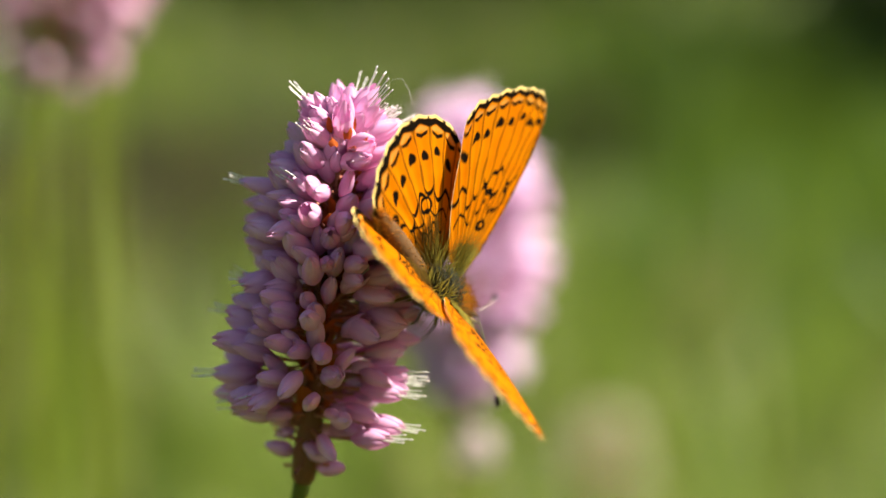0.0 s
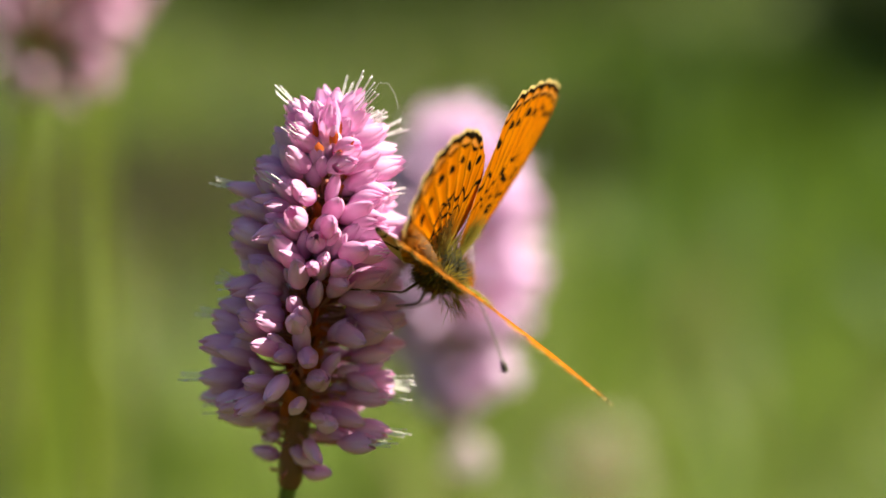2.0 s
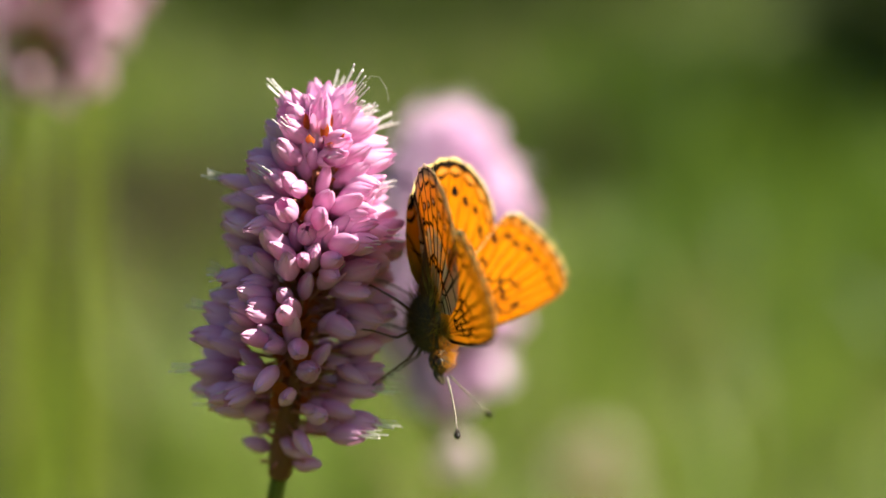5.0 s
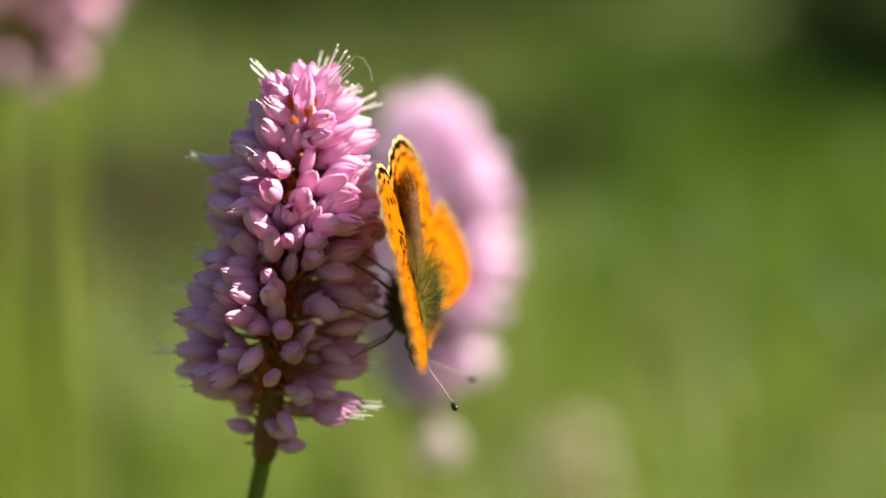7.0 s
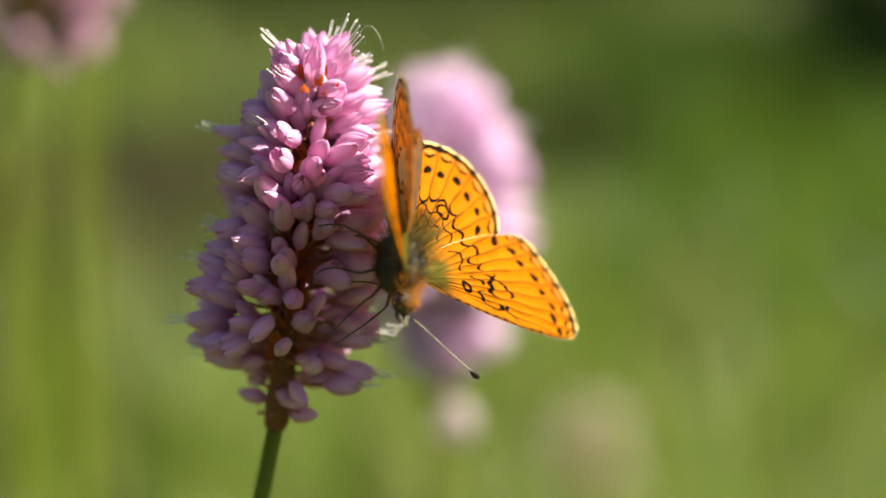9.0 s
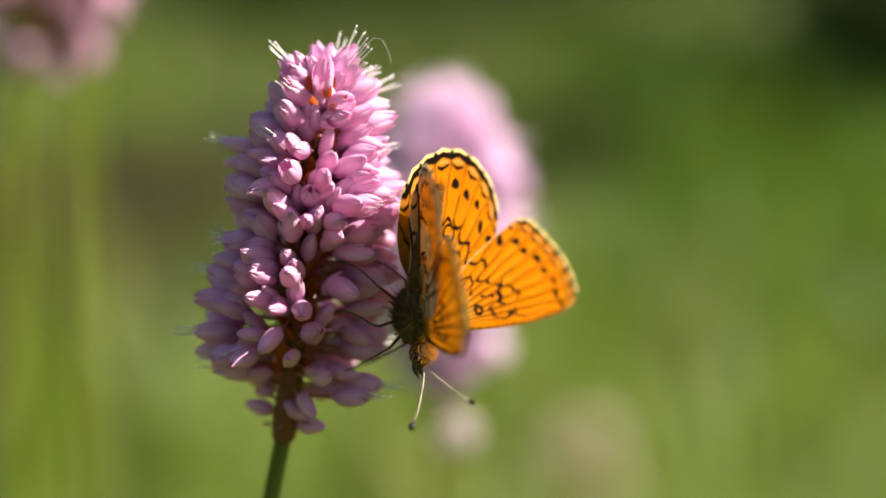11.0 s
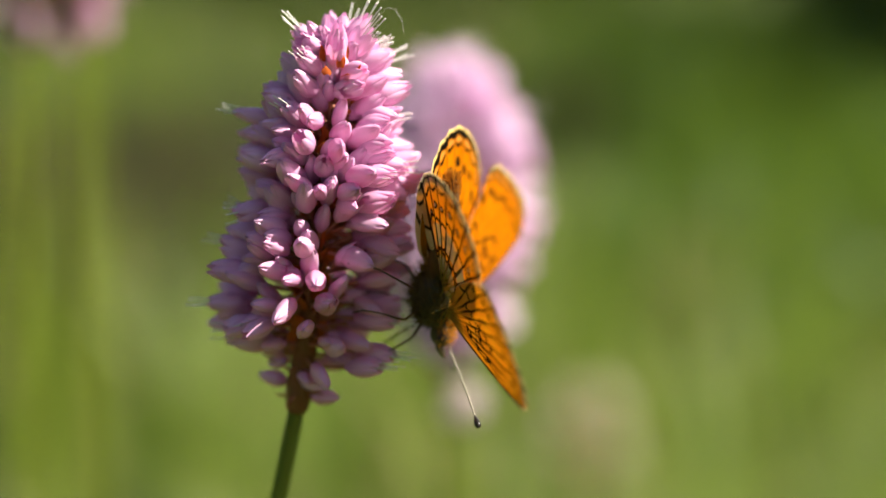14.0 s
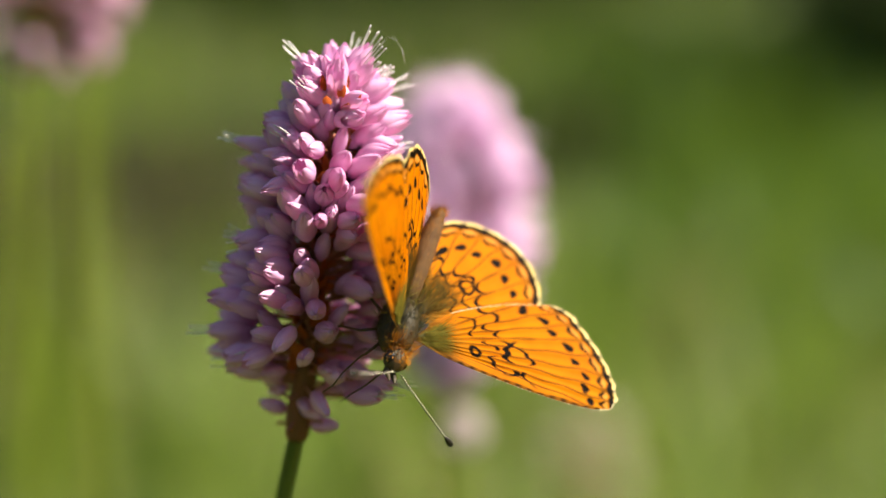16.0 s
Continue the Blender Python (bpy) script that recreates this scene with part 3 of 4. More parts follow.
bistort("tall spike of pink bistort florets with open white stamens", (-0.126, 0.196, 0), (-0.0147, 0.180, 0.4438), (-0.0094, 0.180, 0.4864), 440, 21, gaps=((0.87, 0.05, -1.5, 0.5), (0.12, 0.15, -1.55, 0.2)), singles=SINGLES)
bistort("pink bistort spike behind the tall one, on its own stalk", (-0.006, 0.345, 0), (0.0026, 0.3180, 0.4107), (0.0042, 0.3212, 0.4716), 470, 22, grown=1.5, tepal=M_PALE_PETAL, profile=ROUND_TIP_RADIUS)
bistort("pink bistort spike rising high over the grass blades", (-0.10, 0.37, 0), (-0.0810, 0.3442, 0.4700), (-0.0570, 0.35, 0.5180), 240, 23, 1.6, grown=1.4, tepal=M_DUSKY_PETAL)
bistort("pale faded bistort spike far back in the grass", (0.08, 0.80, 0), (0.0738, 0.778, 0.235), (0.0742, 0.780, 0.290), 60, 24, 2.2, grown=1.3, tepal=M_FADED_PETAL)


def white_flower(foot, head):
    """A small round head of white blossoms on a thin stalk."""
    rng = random.Random(31)
    foot, head = Vector(foot), Vector(head)
    thing = tagged(new("white_flower"), "small pale white blossom head on a thin stalk", "flower")
    thing.location = foot
    sh = Shape()
    sh.tube([(0, 0, -0.01), (head - foot) * 0.5 + Vector((0.002, 0, 0)), head - foot], [0.0008, 0.0007, 0.0005], 7)
    part("stalk", sh.mesh("stalk", [M_STALK]), thing)
    sh = Shape()
    for k in range(40):
        z = 1 - 1.8 * (k + 0.5) / 40
        a = k * 2.39996
        r = math.sqrt(max(0, 1 - z * z))
        d = Vector((r * math.cos(a), r * math.sin(a), z))
        c = head - foot + d * 3.9 * MM
        n2 = d.orthogonal().normalized()
        n3 = d.cross(n2)
        for p in range(5):
            b = 2 * math.pi * p / 5
            e = n2 * math.cos(b) + n3 * math.sin(b)
            g = d.cross(e)
            base = len(sh.v)
            sh.v += [c, c + (e * 0.6 + g * 0.42 + d * 0.25) * MM, c + (e * 1.4 + d * 0.3) * MM, c + (e * 0.6 - g * 0.42 + d * 0.25) * MM]
            sh.along += [0.5] * 4
            sh.f.append((base, base + 1, base + 2, base + 3))
            sh.i.append(0)
    part("blossom", sh.mesh("blossom", [M_WHITE]), thing, label="pale white clustered petals")
    return thing


white_flower((0.014, 0.34, 0), (0.0058, 0.3167, 0.4066))


def silk_thread():
    """One loose curved thread caught on the tip of the spike."""
    sh = Shape()
    sh.tube([(-0.0056, 0.1800, 0.4850), (-0.0050, 0.1800, 0.4858), (-0.0041, 0.1800, 0.4857), (-0.0034, 0.1798, 0.4846), (-0.0031, 0.1797, 0.4832)], [0.013 * MM] * 5, 5)
    return tagged(new("silk_thread", sh.mesh("silk_thread", [M_FILAMENT])), "fine loose white silk thread caught on the flower tip", "thread")


silk_thread()

# ---- the butterfly: y to its head, z to its back, millimetres ----
FORE_EDGE = [(-60, 3.4), (-52, 6.2), (-45, 9.9), (-40, 13.8), (-36, 17.4), (-33, 18.5), (-27, 19.5), (-20, 20.7), (-13, 21.8), (-8, 22.4), (-4.5, 22.5), (-2, 21.8), (0, 20.2), (2, 17.1), (4.5, 12.2), (8, 6.9), (13, 3.2)]
HIND_EDGE = [(-106, 3.3), (-97, 5.7), (-91, 7.7), (-85, 9.7), (-79, 12.0), (-73, 13.4), (-65, 14.6), (-57, 15.6), (-46, 16.6), (-34, 16.6), (-24, 15.8), (-16, 14.5), (-9, 12.7), (-1, 10.8), (8, 8.6), (18, 5.3)]
FORE_VEINS = (-52, -41, -34, -28.5, -23, -17.5, -12, -7.5, -3.8, -0.5)
HIND_VEINS = (-88, -78, -68.5, -59, -50, -41, -32, -23.5, -15, -5)


def step(x, a, b):
    s = np.clip((x - a) / (b - a), 0, 1)
    return s * s * (3 - 2 * s)


def wing_marks(theta, r, edge, outer, veins, under, fore):
    """Dark marks, cream cells, base dusting and painted body shade on a wing, by angle from the root and distance in
    mm.
    """
    rho = r / outer                      # share of the way to the outer margin
    deg = np.radians(1) * r              # mm for a degree
    vs = np.array(veins, float)
    theta = theta + 0.35 * np.sin(r * 1.25 + np.round(theta / 9) * 2.3) * step(rho, 0.15, 0.4)
    near = np.min(np.abs(theta[..., None] - vs), axis=-1) * deg
    k = np.clip(np.searchsorted(vs, theta) - 1, 0, len(vs) - 2)
    half = (vs[k + 1] - vs[k]) / 2
    u = np.clip((theta - vs[k]) / half - 1, -1.4, 1.4)   # -1 to 1 across the cell
    off = u * half * deg                 # mm from the middle of the cell
    wob = np.sin(k * 2.7) * 0.5 + np.sin(k * 1.3 + 1) * 0.4
    gap = outer - r                      # mm from the margin
    inside = theta > vs[0] - 2
    last = len(vs) - 2

    def line(d, w):
        return 1 - step(np.abs(d), w - 0.05, w + 0.08)

    def sector(lo, hi):
        return step(theta, lo - 1.5, lo + 1.5) * (1 - step(theta, hi - 1.5, hi + 1.5))

    # veins: fine brown lines, thicker at the margin
    vein_w = (0.06 if not under else 0.09 if fore else 0.13) + 0.10 * (1 - step(gap, 0.4, 1.8))
    mark = (1 - step(near, vein_w, vein_w + 0.08)) * step(rho, 0.15, 0.4) * (0.92 if under else 0.62)
    # dark line inside a scalloped pale edge, heavier on the hindwing and at the tip
    scallop = 0.20 + 0.10 * (1 - u * u)
    band_w = (0.32 if under else 0.72 if fore else 0.95) + (0.15 * step(theta, -16, -4) if fore else 0.0)
    inner = scallop + band_w - 0.3 * band_w * (1 - u * u)
    band = step(gap, scallop - 0.08, scallop + 0.06) * (1 - step(gap, inner - 0.12, inner + 0.1))
    ends = (1 - step(near, 0.14, 0.32)) * (1 - step(gap, 0.7, 1.25))
    # chevrons with their points inward
    peak = 2.15 if not fore else 1.95
    chev = line(gap - (peak - 0.8 * np.abs(u)), 0.19) * (1 - step(np.abs(u), 0.62, 0.85))
    heart = (1 - step(np.hypot(off, (gap - peak + 0.05) * 1.1), 0.16, 0.36)) * (0.0 if under else 0.9)
    # row of round spots, smaller towards the tip
    share = k / last
    at = (4.0 - 0.7 * share if fore else 4.2 - 0.5 * share) + 0.22 * np.where(k % 2, 1, -1)
    size = (0.56 - 0.14 * share if fore else 0.58 - 0.08 * share) + 0.05 * np.sin(k * 1.9)
    spot = (1 - step(np.hypot(off, gap - at), size - 0.10, size + 0.10)) * (k > 0)
    # one bow to a cell across the middle, set off from cell to cell
    bow = (0.50 if fore else 0.52) + 0.055 * wob - 0.05 * (1 - u * u) * np.where(k % 3 == 1, -1, 1)
    cross = line((rho - bow) * outer, 0.23 + 0.10 * np.abs(np.sin(k * 3.1)))
    if fore:
        cross = cross * (1 - sector(-24, 8))
    cell = np.zeros_like(r)
    if fore:
        # bars that zigzag over the cell behind the front edge, and a ring nearer the root
        for q, wide, zig, turn in ((0.40, 0.24, 0.030, 1.0), (0.475, 0.36, 0.022, 3.2), (0.555, 0.24, 0.030, 0.2)):
            bar = line((rho - q - zig * np.sin(theta * 0.42 + turn) - 0.012 * np.sin(theta * 1.1 + turn)) * outer, wide)
            cell = np.maximum(cell, bar * step(np.sin(theta * 0.30 + turn * 2.0), -0.9, -0.7))
        cell *= sector(-21, 1)
        ring = line(np.hypot((theta + 10) * deg, (rho - 0.30) * outer) - 0.46, 0.20)
        arc = line((rho - 0.37 - 0.05 * np.cos((theta + 38) * 0.28)) * outer, 0.17) * sector(-47, -25)
        # the dark front edge, speckled
        front = deg * (np.interp(r, [3.2, 6.9, 12.2, 17.0, 20.3], [13, 8, 4.5, 2, 0]) - theta)
        costa = (1 - step(front, 0.22, 0.42)) * (0.75 + 0.25 * np.sin(r * 5.0)) * (theta > -2) * step(rho, 0.1, 0.2)
        marks = [band, ends, chev, heart, spot, cross, cell, ring, arc, costa]
    else:
        # an angular net between the root and the middle
        for q, lo, hi in ((0.40, -72, -14), (0.30, -62, -22)):
            cell = np.maximum(cell, line((rho - q - 0.03 * np.sin(theta * 0.3 + q * 20)) * outer, 0.15) * sector(lo, hi))
        ring = line(np.hypot((theta + 42) * deg, (rho - 0.46) * outer) - 0.8, 0.15)
        marks = [band, ends, chev, heart, spot, cross, cell, ring]
        if under:
            # two rows of pale cells with dark outlines, and eyes with dull grey centres outside them
            from_eye = np.hypot(off, gap - at)
            bulge = 0.035 * (1 - u * u)
            rows = [line((rho - q - drift * np.sin(k * pace + q * 9) - way * bulge) * outer, 0.18)
                    for q, drift, pace, way in ((0.60, 0.035, 2.1, 1), (0.38, 0.045, 1.7, -1), (0.33, 0.02, 2.9, 1), (0.17, 0.02, 2.3, -1))]
            marks = [band, ends, chev, line(from_eye - 0.36, 0.10) * (k > 0)] + rows
    if fore and under:
        speck = (1 - step(np.hypot(off, gap - at), 0.32, 0.50)) * (k > 0)
        # the shadowed front edge of the underside, painted in as a dark mark
        rim_shade = (1 - step(front, 0.25, 0.5)) * (theta > -8) * step(rho, 0.05, 0.15)
        marks = [band, ends, chev * 0.9, speck, cross, cell, ring, rim_shade]
    for m in marks:
        mark = np.maximum(mark, m * inside)
    cream = 1 - step(gap, scallop - 0.05, scallop + 0.1)
    if under:
        cream = np.maximum(cream, (1 - step(gap, 1.0, 1.5)) * 0.45)
        if not fore:
            for lo_r, hi_r in ((0.38, 0.60), (0.17, 0.33)):
                amount = 0.65 + 0.35 * np.sin(k * 2.4 + lo_r * 9)
                cream = np.maximum(cream, step(rho, lo_r, lo_r + 0.03) * (1 - step(rho, hi_r - 0.03, hi_r)) * amount)
            cream = np.maximum(cream, (1 - step(np.hypot(off, gap - at), 0.28, 0.38)) * 0.8 * (k > 0))
            cream = np.maximum(cream, step(theta, -13, -7) * 0.7)
            cream = np.maximum(cream, (1 - step(theta, -88, -74)) * 0.6)
    else:
        cream = np.maximum(cream, step(gap, 0.95, 1.2) * (1 - step(gap, 1.4, 1.8)) * (1 - step(np.abs(u), 0.5, 0.9)) * 0.22)
    mark = mark * (1 - (1 - step(gap, scallop - 0.1, scallop + 0.04)) * (1 - ends))
    # base dusting; on the underside it also paints the shadow near the body
    reach = (0.20 if fore else 0.36) if under else (0.30 if fore else 0.40)
    ray = (0.3 if under else 1.0) * (0.06 * np.sin(theta * 1.9) + 0.05 * np.sin(theta * 4.3 + 1))
    dust_shade = 1 - step(rho + ray, reach * 0.35, reach)
    if not fore and not under:
        dust_shade = np.maximum(dust_shade, 1 - step(theta, -98, -82))
    return np.clip(mark, 0, 1), np.clip(cream, 0, 1), np.clip(dust_shade * (0.85 if under else 0.95), 0, 1)


def wing_mesh(name, edge, veins, fore, side):
    """Two scale-covered faces a hair apart, corrugated along the veins, with a fringe round the margin."""
    a0, a1 = edge[0][0], edge[-1][0]
    n_t, n_r = (250, 190) if fore else (260, 150)
    tt = np.linspace(a0, a1, n_t)
    rim = smooth_at(edge, tt)
    cells = np.interp(tt, veins, range(len(veins)))
    rim = rim * (1 - 0.014 * np.abs(np.cos(np.pi * cells)) * (tt > veins[1]) * (tt < veins[-1]))
    # the outer margin, carried on past the corners as an even arc
    corner = -36 if fore else -80
    front = -5 if fore else -16
    outer = np.where(tt < corner, np.interp(corner, tt, rim) * (1 + (corner - tt) * 0.004), rim)
    outer = np.where(tt > front, np.interp(front, tt, rim) * (1 + (tt - front) * 0.004), outer)
    f = np.linspace(0.0, 1.0, n_r) ** 0.8
    theta, share = np.meshgrid(tt, f, indexing="ij")
    r = share * rim[:, None]
    big = np.repeat(outer[:, None], n_r, 1)
    x, y = r * np.cos(np.radians(theta)), r * np.sin(np.radians(theta))
    ripple = 0.05 * np.cos(2 * np.pi * np.repeat(cells[:, None], n_r, 1)) * np.clip(r / 4, 0, 1)
    camber = 0.9 * (r / 18) * (1 - r / 24) - 0.5 * np.clip((-theta - 10) / 60, 0, 1) * (r / 14) ** 2 + ripple
    if not fore:
        camber = camber - 0.3 * r * np.clip((-theta - 74) / 26, 0, 1) ** 1.5   # the inner margin folds down round the abdomen
    verts, faces, idx = [], [], []
    attr = {"mark": [], "cream": [], "dust_shade": []}
    for layer in (0, 1):
        m, c, d = wing_marks(theta, r, rim, big, veins, layer == 1, fore)
        attr["mark"].append(m.ravel()), attr["cream"].append(c.ravel()), attr["dust_shade"].append(d.ravel())
        z = camber + (0.03 if layer == 0 else -0.03)
        verts.append(np.stack([side * x, y, z], -1).reshape(-1, 3) * MM)
    i = np.arange(n_t * n_r).reshape(n_t, n_r)
    quad = np.stack([i[:-1, :-1], i[:-1, 1:], i[1:, 1:], i[1:, :-1]], -1).reshape(-1, 4)
    back = quad[:, ::-1] + n_t * n_r
    if side > 0:
        top_q, low_q = quad[:, ::-1], back[:, ::-1]
    else:
        top_q, low_q = quad, back
    faces = [tuple(q) for q in top_q] + [tuple(q) for q in low_q]
    idx = [0] * len(quad) + [1] * len(quad)
    v = np.concatenate(verts)
    # fringe of fine scales beyond the margin
    rng = random.Random(3)
    extra = []
    n0 = len(v)
    for s in np.linspace(0.08, 0.93, 260):
        th = a0 + (a1 - a0) * s
        k = min(n_t - 2, int(s * (n_t - 1)))
        rr = float(np.interp(th, tt, rim))
        z = float(camber[k, -1])
        ln = rng.uniform(0.10, 0.22)
        for dth, dr in ((-0.35, -0.05), (0.35, -0.05), (rng.uniform(-0.3, 0.3), ln)):
            a, q = math.radians(th + dth * 16 / rr), rr + dr
            extra.append((side * q * math.cos(a) * MM, q * math.sin(a) * MM, z * MM))
        b = n0 + len(extra) - 3
        faces.append((b, b + 1, b + 2))
        idx.append(2)
    v = np.concatenate([v, np.array(extra)])
    me = mesh_of(name, v, faces, [M_WING_TOP, M_WING_UNDER if fore else M_HIND_UNDER, M_FRINGE], idx)
    for key, vals in attr.items():
        floats(me, key, np.concatenate(vals + [np.zeros(len(extra))]))
    return me


def hairs(shape, rng, count, centre, spread, out, length, width=0.035, mat=0):
    """Tapered hairs standing off an ellipsoid; out shares their lean."""
    c, s = Vector(centre), Vector(spread)
    for _ in range(count):
        d = Vector((rng.gauss(0, 1), rng.gauss(0, 1), rng.gauss(0, 1))).normalized()
        if d.z < -0.3 and out.z > 0:
            d.z = -d.z
        p = c + Vector((d.x * s.x, d.y * s.y, d.z * s.z))
        way = (d + out * rng.uniform(0.4, 1.4) + Vector((rng.gauss(0, 0.25), rng.gauss(0, 0.25), rng.gauss(0, 0.25)))).normalized()
        side = way.orthogonal().normalized() * width
        ln = length * rng.uniform(0.5, 1.2)
        mid = p + way * ln * 0.55
        tip = mid + (way + out * 0.5).normalized() * ln * 0.45
        b = len(shape.v)
        shape.v += [tuple(q * MM) for q in (p - side, p + side, mid + side * 0.7, mid - side * 0.7, tip)]
        shape.along += [0.5] * 5
        shape.f += [(b, b + 1, b + 2, b + 3), (b + 3, b + 2, b + 4)]
        shape.i += [mat, mat]


def antenna_mesh(side):
    sh = Shape()
    foot = Vector((0, 0, 0))
    tip = Vector((6.5 * side, 6.6, 0.4)).normalized() * 10.4
    ctrl = foot.lerp(tip, 0.5) + Vector((-0.25 * side, 0.35, 0.3))
    at = lambda s: (foot * (1 - s) ** 2 + ctrl * 2 * s * (1 - s) + tip * s * s) * MM
    n = 26
    for k in range(n):
        a, b = k / n * 0.86, (k + 1) / n * 0.86
        r = 0.08
        sh.tube([at(a), at(a + (b - a) * 0.66)], [r * MM, r * MM], 6, 0, False)
        sh.tube([at(a + (b - a) * 0.66), at(b)], [r * 1.08 * MM, r * 1.08 * MM], 6, 1, False)
        # pale scales along the underside of each joint
        low = Vector((0, 0, -0.04 * MM))
        sh.tube([at(a) + low, at(a + (b - a) * 0.5) + low], [0.066 * MM, 0.066 * MM], 6, 1, False)
    sh.tube([at(0.855), at(0.88), at(0.92), at(0.96), at(0.985), at(1.0)], [0.12 * MM, 0.2 * MM, 0.32 * MM, 0.34 * MM, 0.26 * MM, 0.06 * MM], 8, 0)
    return sh.mesh("antenna", [M_DARK, M_BAND])


def leg_mesh(points, seed):
    rng = random.Random(seed)
    sh = Shape()
    radii = [0.19, 0.14, 0.11, 0.09, 0.08, 0.05]
    sh.tube([Vector(p) * MM for p in points], [r * MM for r in radii[:len(points)]], 7)
    for k in range(len(points) - 1):
        a, b = Vector(points[k]), Vector(points[k + 1])
        for _ in range(7):
            p = a.lerp(b, rng.random())
            d = Vector((rng.gauss(0, 1), rng.gauss(0, 1), rng.gauss(0, 1))).normalized() * 0.45
            sh.tube([p * MM, (p + d) * MM], [0.03 * MM, 0.008 * MM], 3, 0, False)
    return sh.mesh("leg", [M_LEG])


def butterfly_thing():
    rng = random.Random(8)
    thing = tagged(new("butterfly"), "orange fritillary butterfly with black-spotted wings clinging to the flower", "butterfly")
    sh = Shape()
    ys = [2.9, 2.6, 2.0, 1.0, 0.0, -1.0, -2.0, -2.7, -3.0]
    sh.spindle([(0, y, -0.5) for y in ys], (0.7, 1.4, 1.9, 2.2, 2.3, 2.25, 1.95, 1.5, 0.8), 16, 0, 0.8)
    sh.v = [(x * MM, y * MM, z * MM) for x, y, z in sh.v]
    thorax = part("thorax", sh.mesh("thorax", [M_BODY]), thing, label="dark thorax under yellow-green hair")
    sh = Shape()
    n = 26
    path, rad = [], []
    for k in range(n):
        s = k / (n - 1)
        ring = 1 + 0.06 * abs(math.sin(s * 8 * math.pi))
        path.append((0, -2.6 - 10.6 * s, -0.2 + 3.3 * s))
        rad.append(curve_at([(0, 0.9), (0.12, 1.1), (0.45, 1.15), (0.75, 1.0), (0.93, 0.7), (1, 0.15)], s) * ring)
    sh.spindle(path, rad, 16)
    sh.v = [(x * MM, y * MM, z * MM) for x, y, z in sh.v]
    abdomen = part("abdomen", sh.mesh("abdomen", [M_ABDOMEN]), thing, label="tawny brown abdomen with a golden tip")
    sh = Shape()
    sh.spindle([(0, y, -0.2) for y in (2.5, 2.9, 3.6, 4.3, 4.9, 5.3)], (0.5, 0.9, 1.15, 1.1, 0.75, 0.15), 14, 0, 1.05)
    for sd in (-1, 1):
        sh.spindle([(0.42 * sd, 4.7, -0.7), (0.45 * sd, 5.3, -0.6), (0.45 * sd, 5.9, -0.35), (0.4 * sd, 6.4, -0.1)], (0.2, 0.34, 0.26, 0.05), 8)
    sh.v = [(x * MM, y * MM, z * MM) for x, y, z in sh.v]
    head = part("head", sh.mesh("head", [M_BODY]), thing, label="dark hairy head")
    feelers = {}
    for sd in (-1, 1):
        sh = Shape()
        pts = []
        for a in range(9):
            for b in range(14):
                u, w = math.pi * a / 8, 2 * math.pi * b / 14
                pts.append(((0.85 * sd + 0.55 * math.cos(u) * sd) * MM, (4.0 + 0.72 * math.sin(u) * math.cos(w)) * MM, (-0.1 + 0.72 * math.sin(u) * math.sin(w)) * MM))
        sh.grid(pts, 9, 14, 0, True)
        part("eye", sh.mesh("eye", [M_EYE]), head, label="round black compound eye")
        feelers[sd] = part("antenna", antenna_mesh(sd), thing, pose(0.0005 * sd, 0.0056, 0.0005), "thin antenna with pale rings and dark club")
    sh = Shape()
    hairs(sh, rng, 700, (0, -0.2, 0.5), (1.2, 2.3, 1.1), Vector((0, -1.2, 0.15)), 2.2, mat=1)
    hairs(sh, rng, 900, (0, -0.6, -0.4), (1.7, 2.7, 1.7), Vector((0, -1.2, -0.1)), 2.2, mat=4)
    hairs(sh, rng, 1100, (0, 0.0, -0.7), (1.7, 2.8, 2.0), Vector((0, -0.9, -0.4)), 0.95, mat=3)
    hairs(sh, rng, 420, (0, 2.2, 0.0), (1.5, 0.9, 1.5), Vector((0, -0.8, 0.3)), 1.5, mat=2)
    for sd in (-1, 1):
        hairs(sh, rng, 240, (2.2 * sd, -1.8, 0.9), (1.7, 2.6, 0.6), Vector((0.6 * sd, -0.9, 0.45)), 2.8)
    part("fur", sh.mesh("fur", [M_FUR, M_FUR_TEAL, M_FUR_TAWNY, M_FUR_SOOTY, M_FUR_OLIVE]), thorax, label="long grey-green and yellow-green hair, tawny at the neck")
    sh = Shape()
    hairs(sh, rng, 380, (0, 3.6, -0.2), (1.05, 1.0, 1.05), Vector((0, 0.5, 0.2)), 1.0)
    part("face_hair", sh.mesh("face_hair", [M_FUR_TAWNY]), head, label="tawny orange face hair")
    sh = Shape()
    for k in range(12):
        s = k / 11
        for coat, count in ((1, 95 if s < 0.7 else 15), (0, 170 if s < 0.7 else 330)):
            hairs(sh, rng, count, (0, -3.4 - 9.2 * s, 0.0 + 2.9 * s), (0.95 - 0.4 * s, 0.7, 0.95 - 0.4 * s), Vector((0, -1.2, 0.0)), 1.0, mat=coat)
    part("abdomen_hair", sh.mesh("abdomen_hair", [M_FUR_TAWNY, M_FUR_DARK]), abdomen, label="short brown hair, orange at the tip")
    for sd in (-1, 1):
        part("leg", leg_mesh([(0.7 * sd, 1.6, -1.6), (1.5 * sd, 3.2, -3.0), (1.7 * sd, 3.4, -3.4), (1.6 * sd, 4.6, -5.8), (1.2 * sd, 5.4, -7.4), (1.2 * sd, 5.9, -8.8)], 1 + sd), thing)
        part("leg", leg_mesh([(0.8 * sd, 0.2, -1.8), (2.4 * sd, 0.8, -3.4), (2.6 * sd, 0.7, -3.8), (2.7 * sd, -0.3, -6.0), (2.4 * sd, -0.6, -7.6), (2.2 * sd, -0.4, -8.8)], 5 + sd), thing)
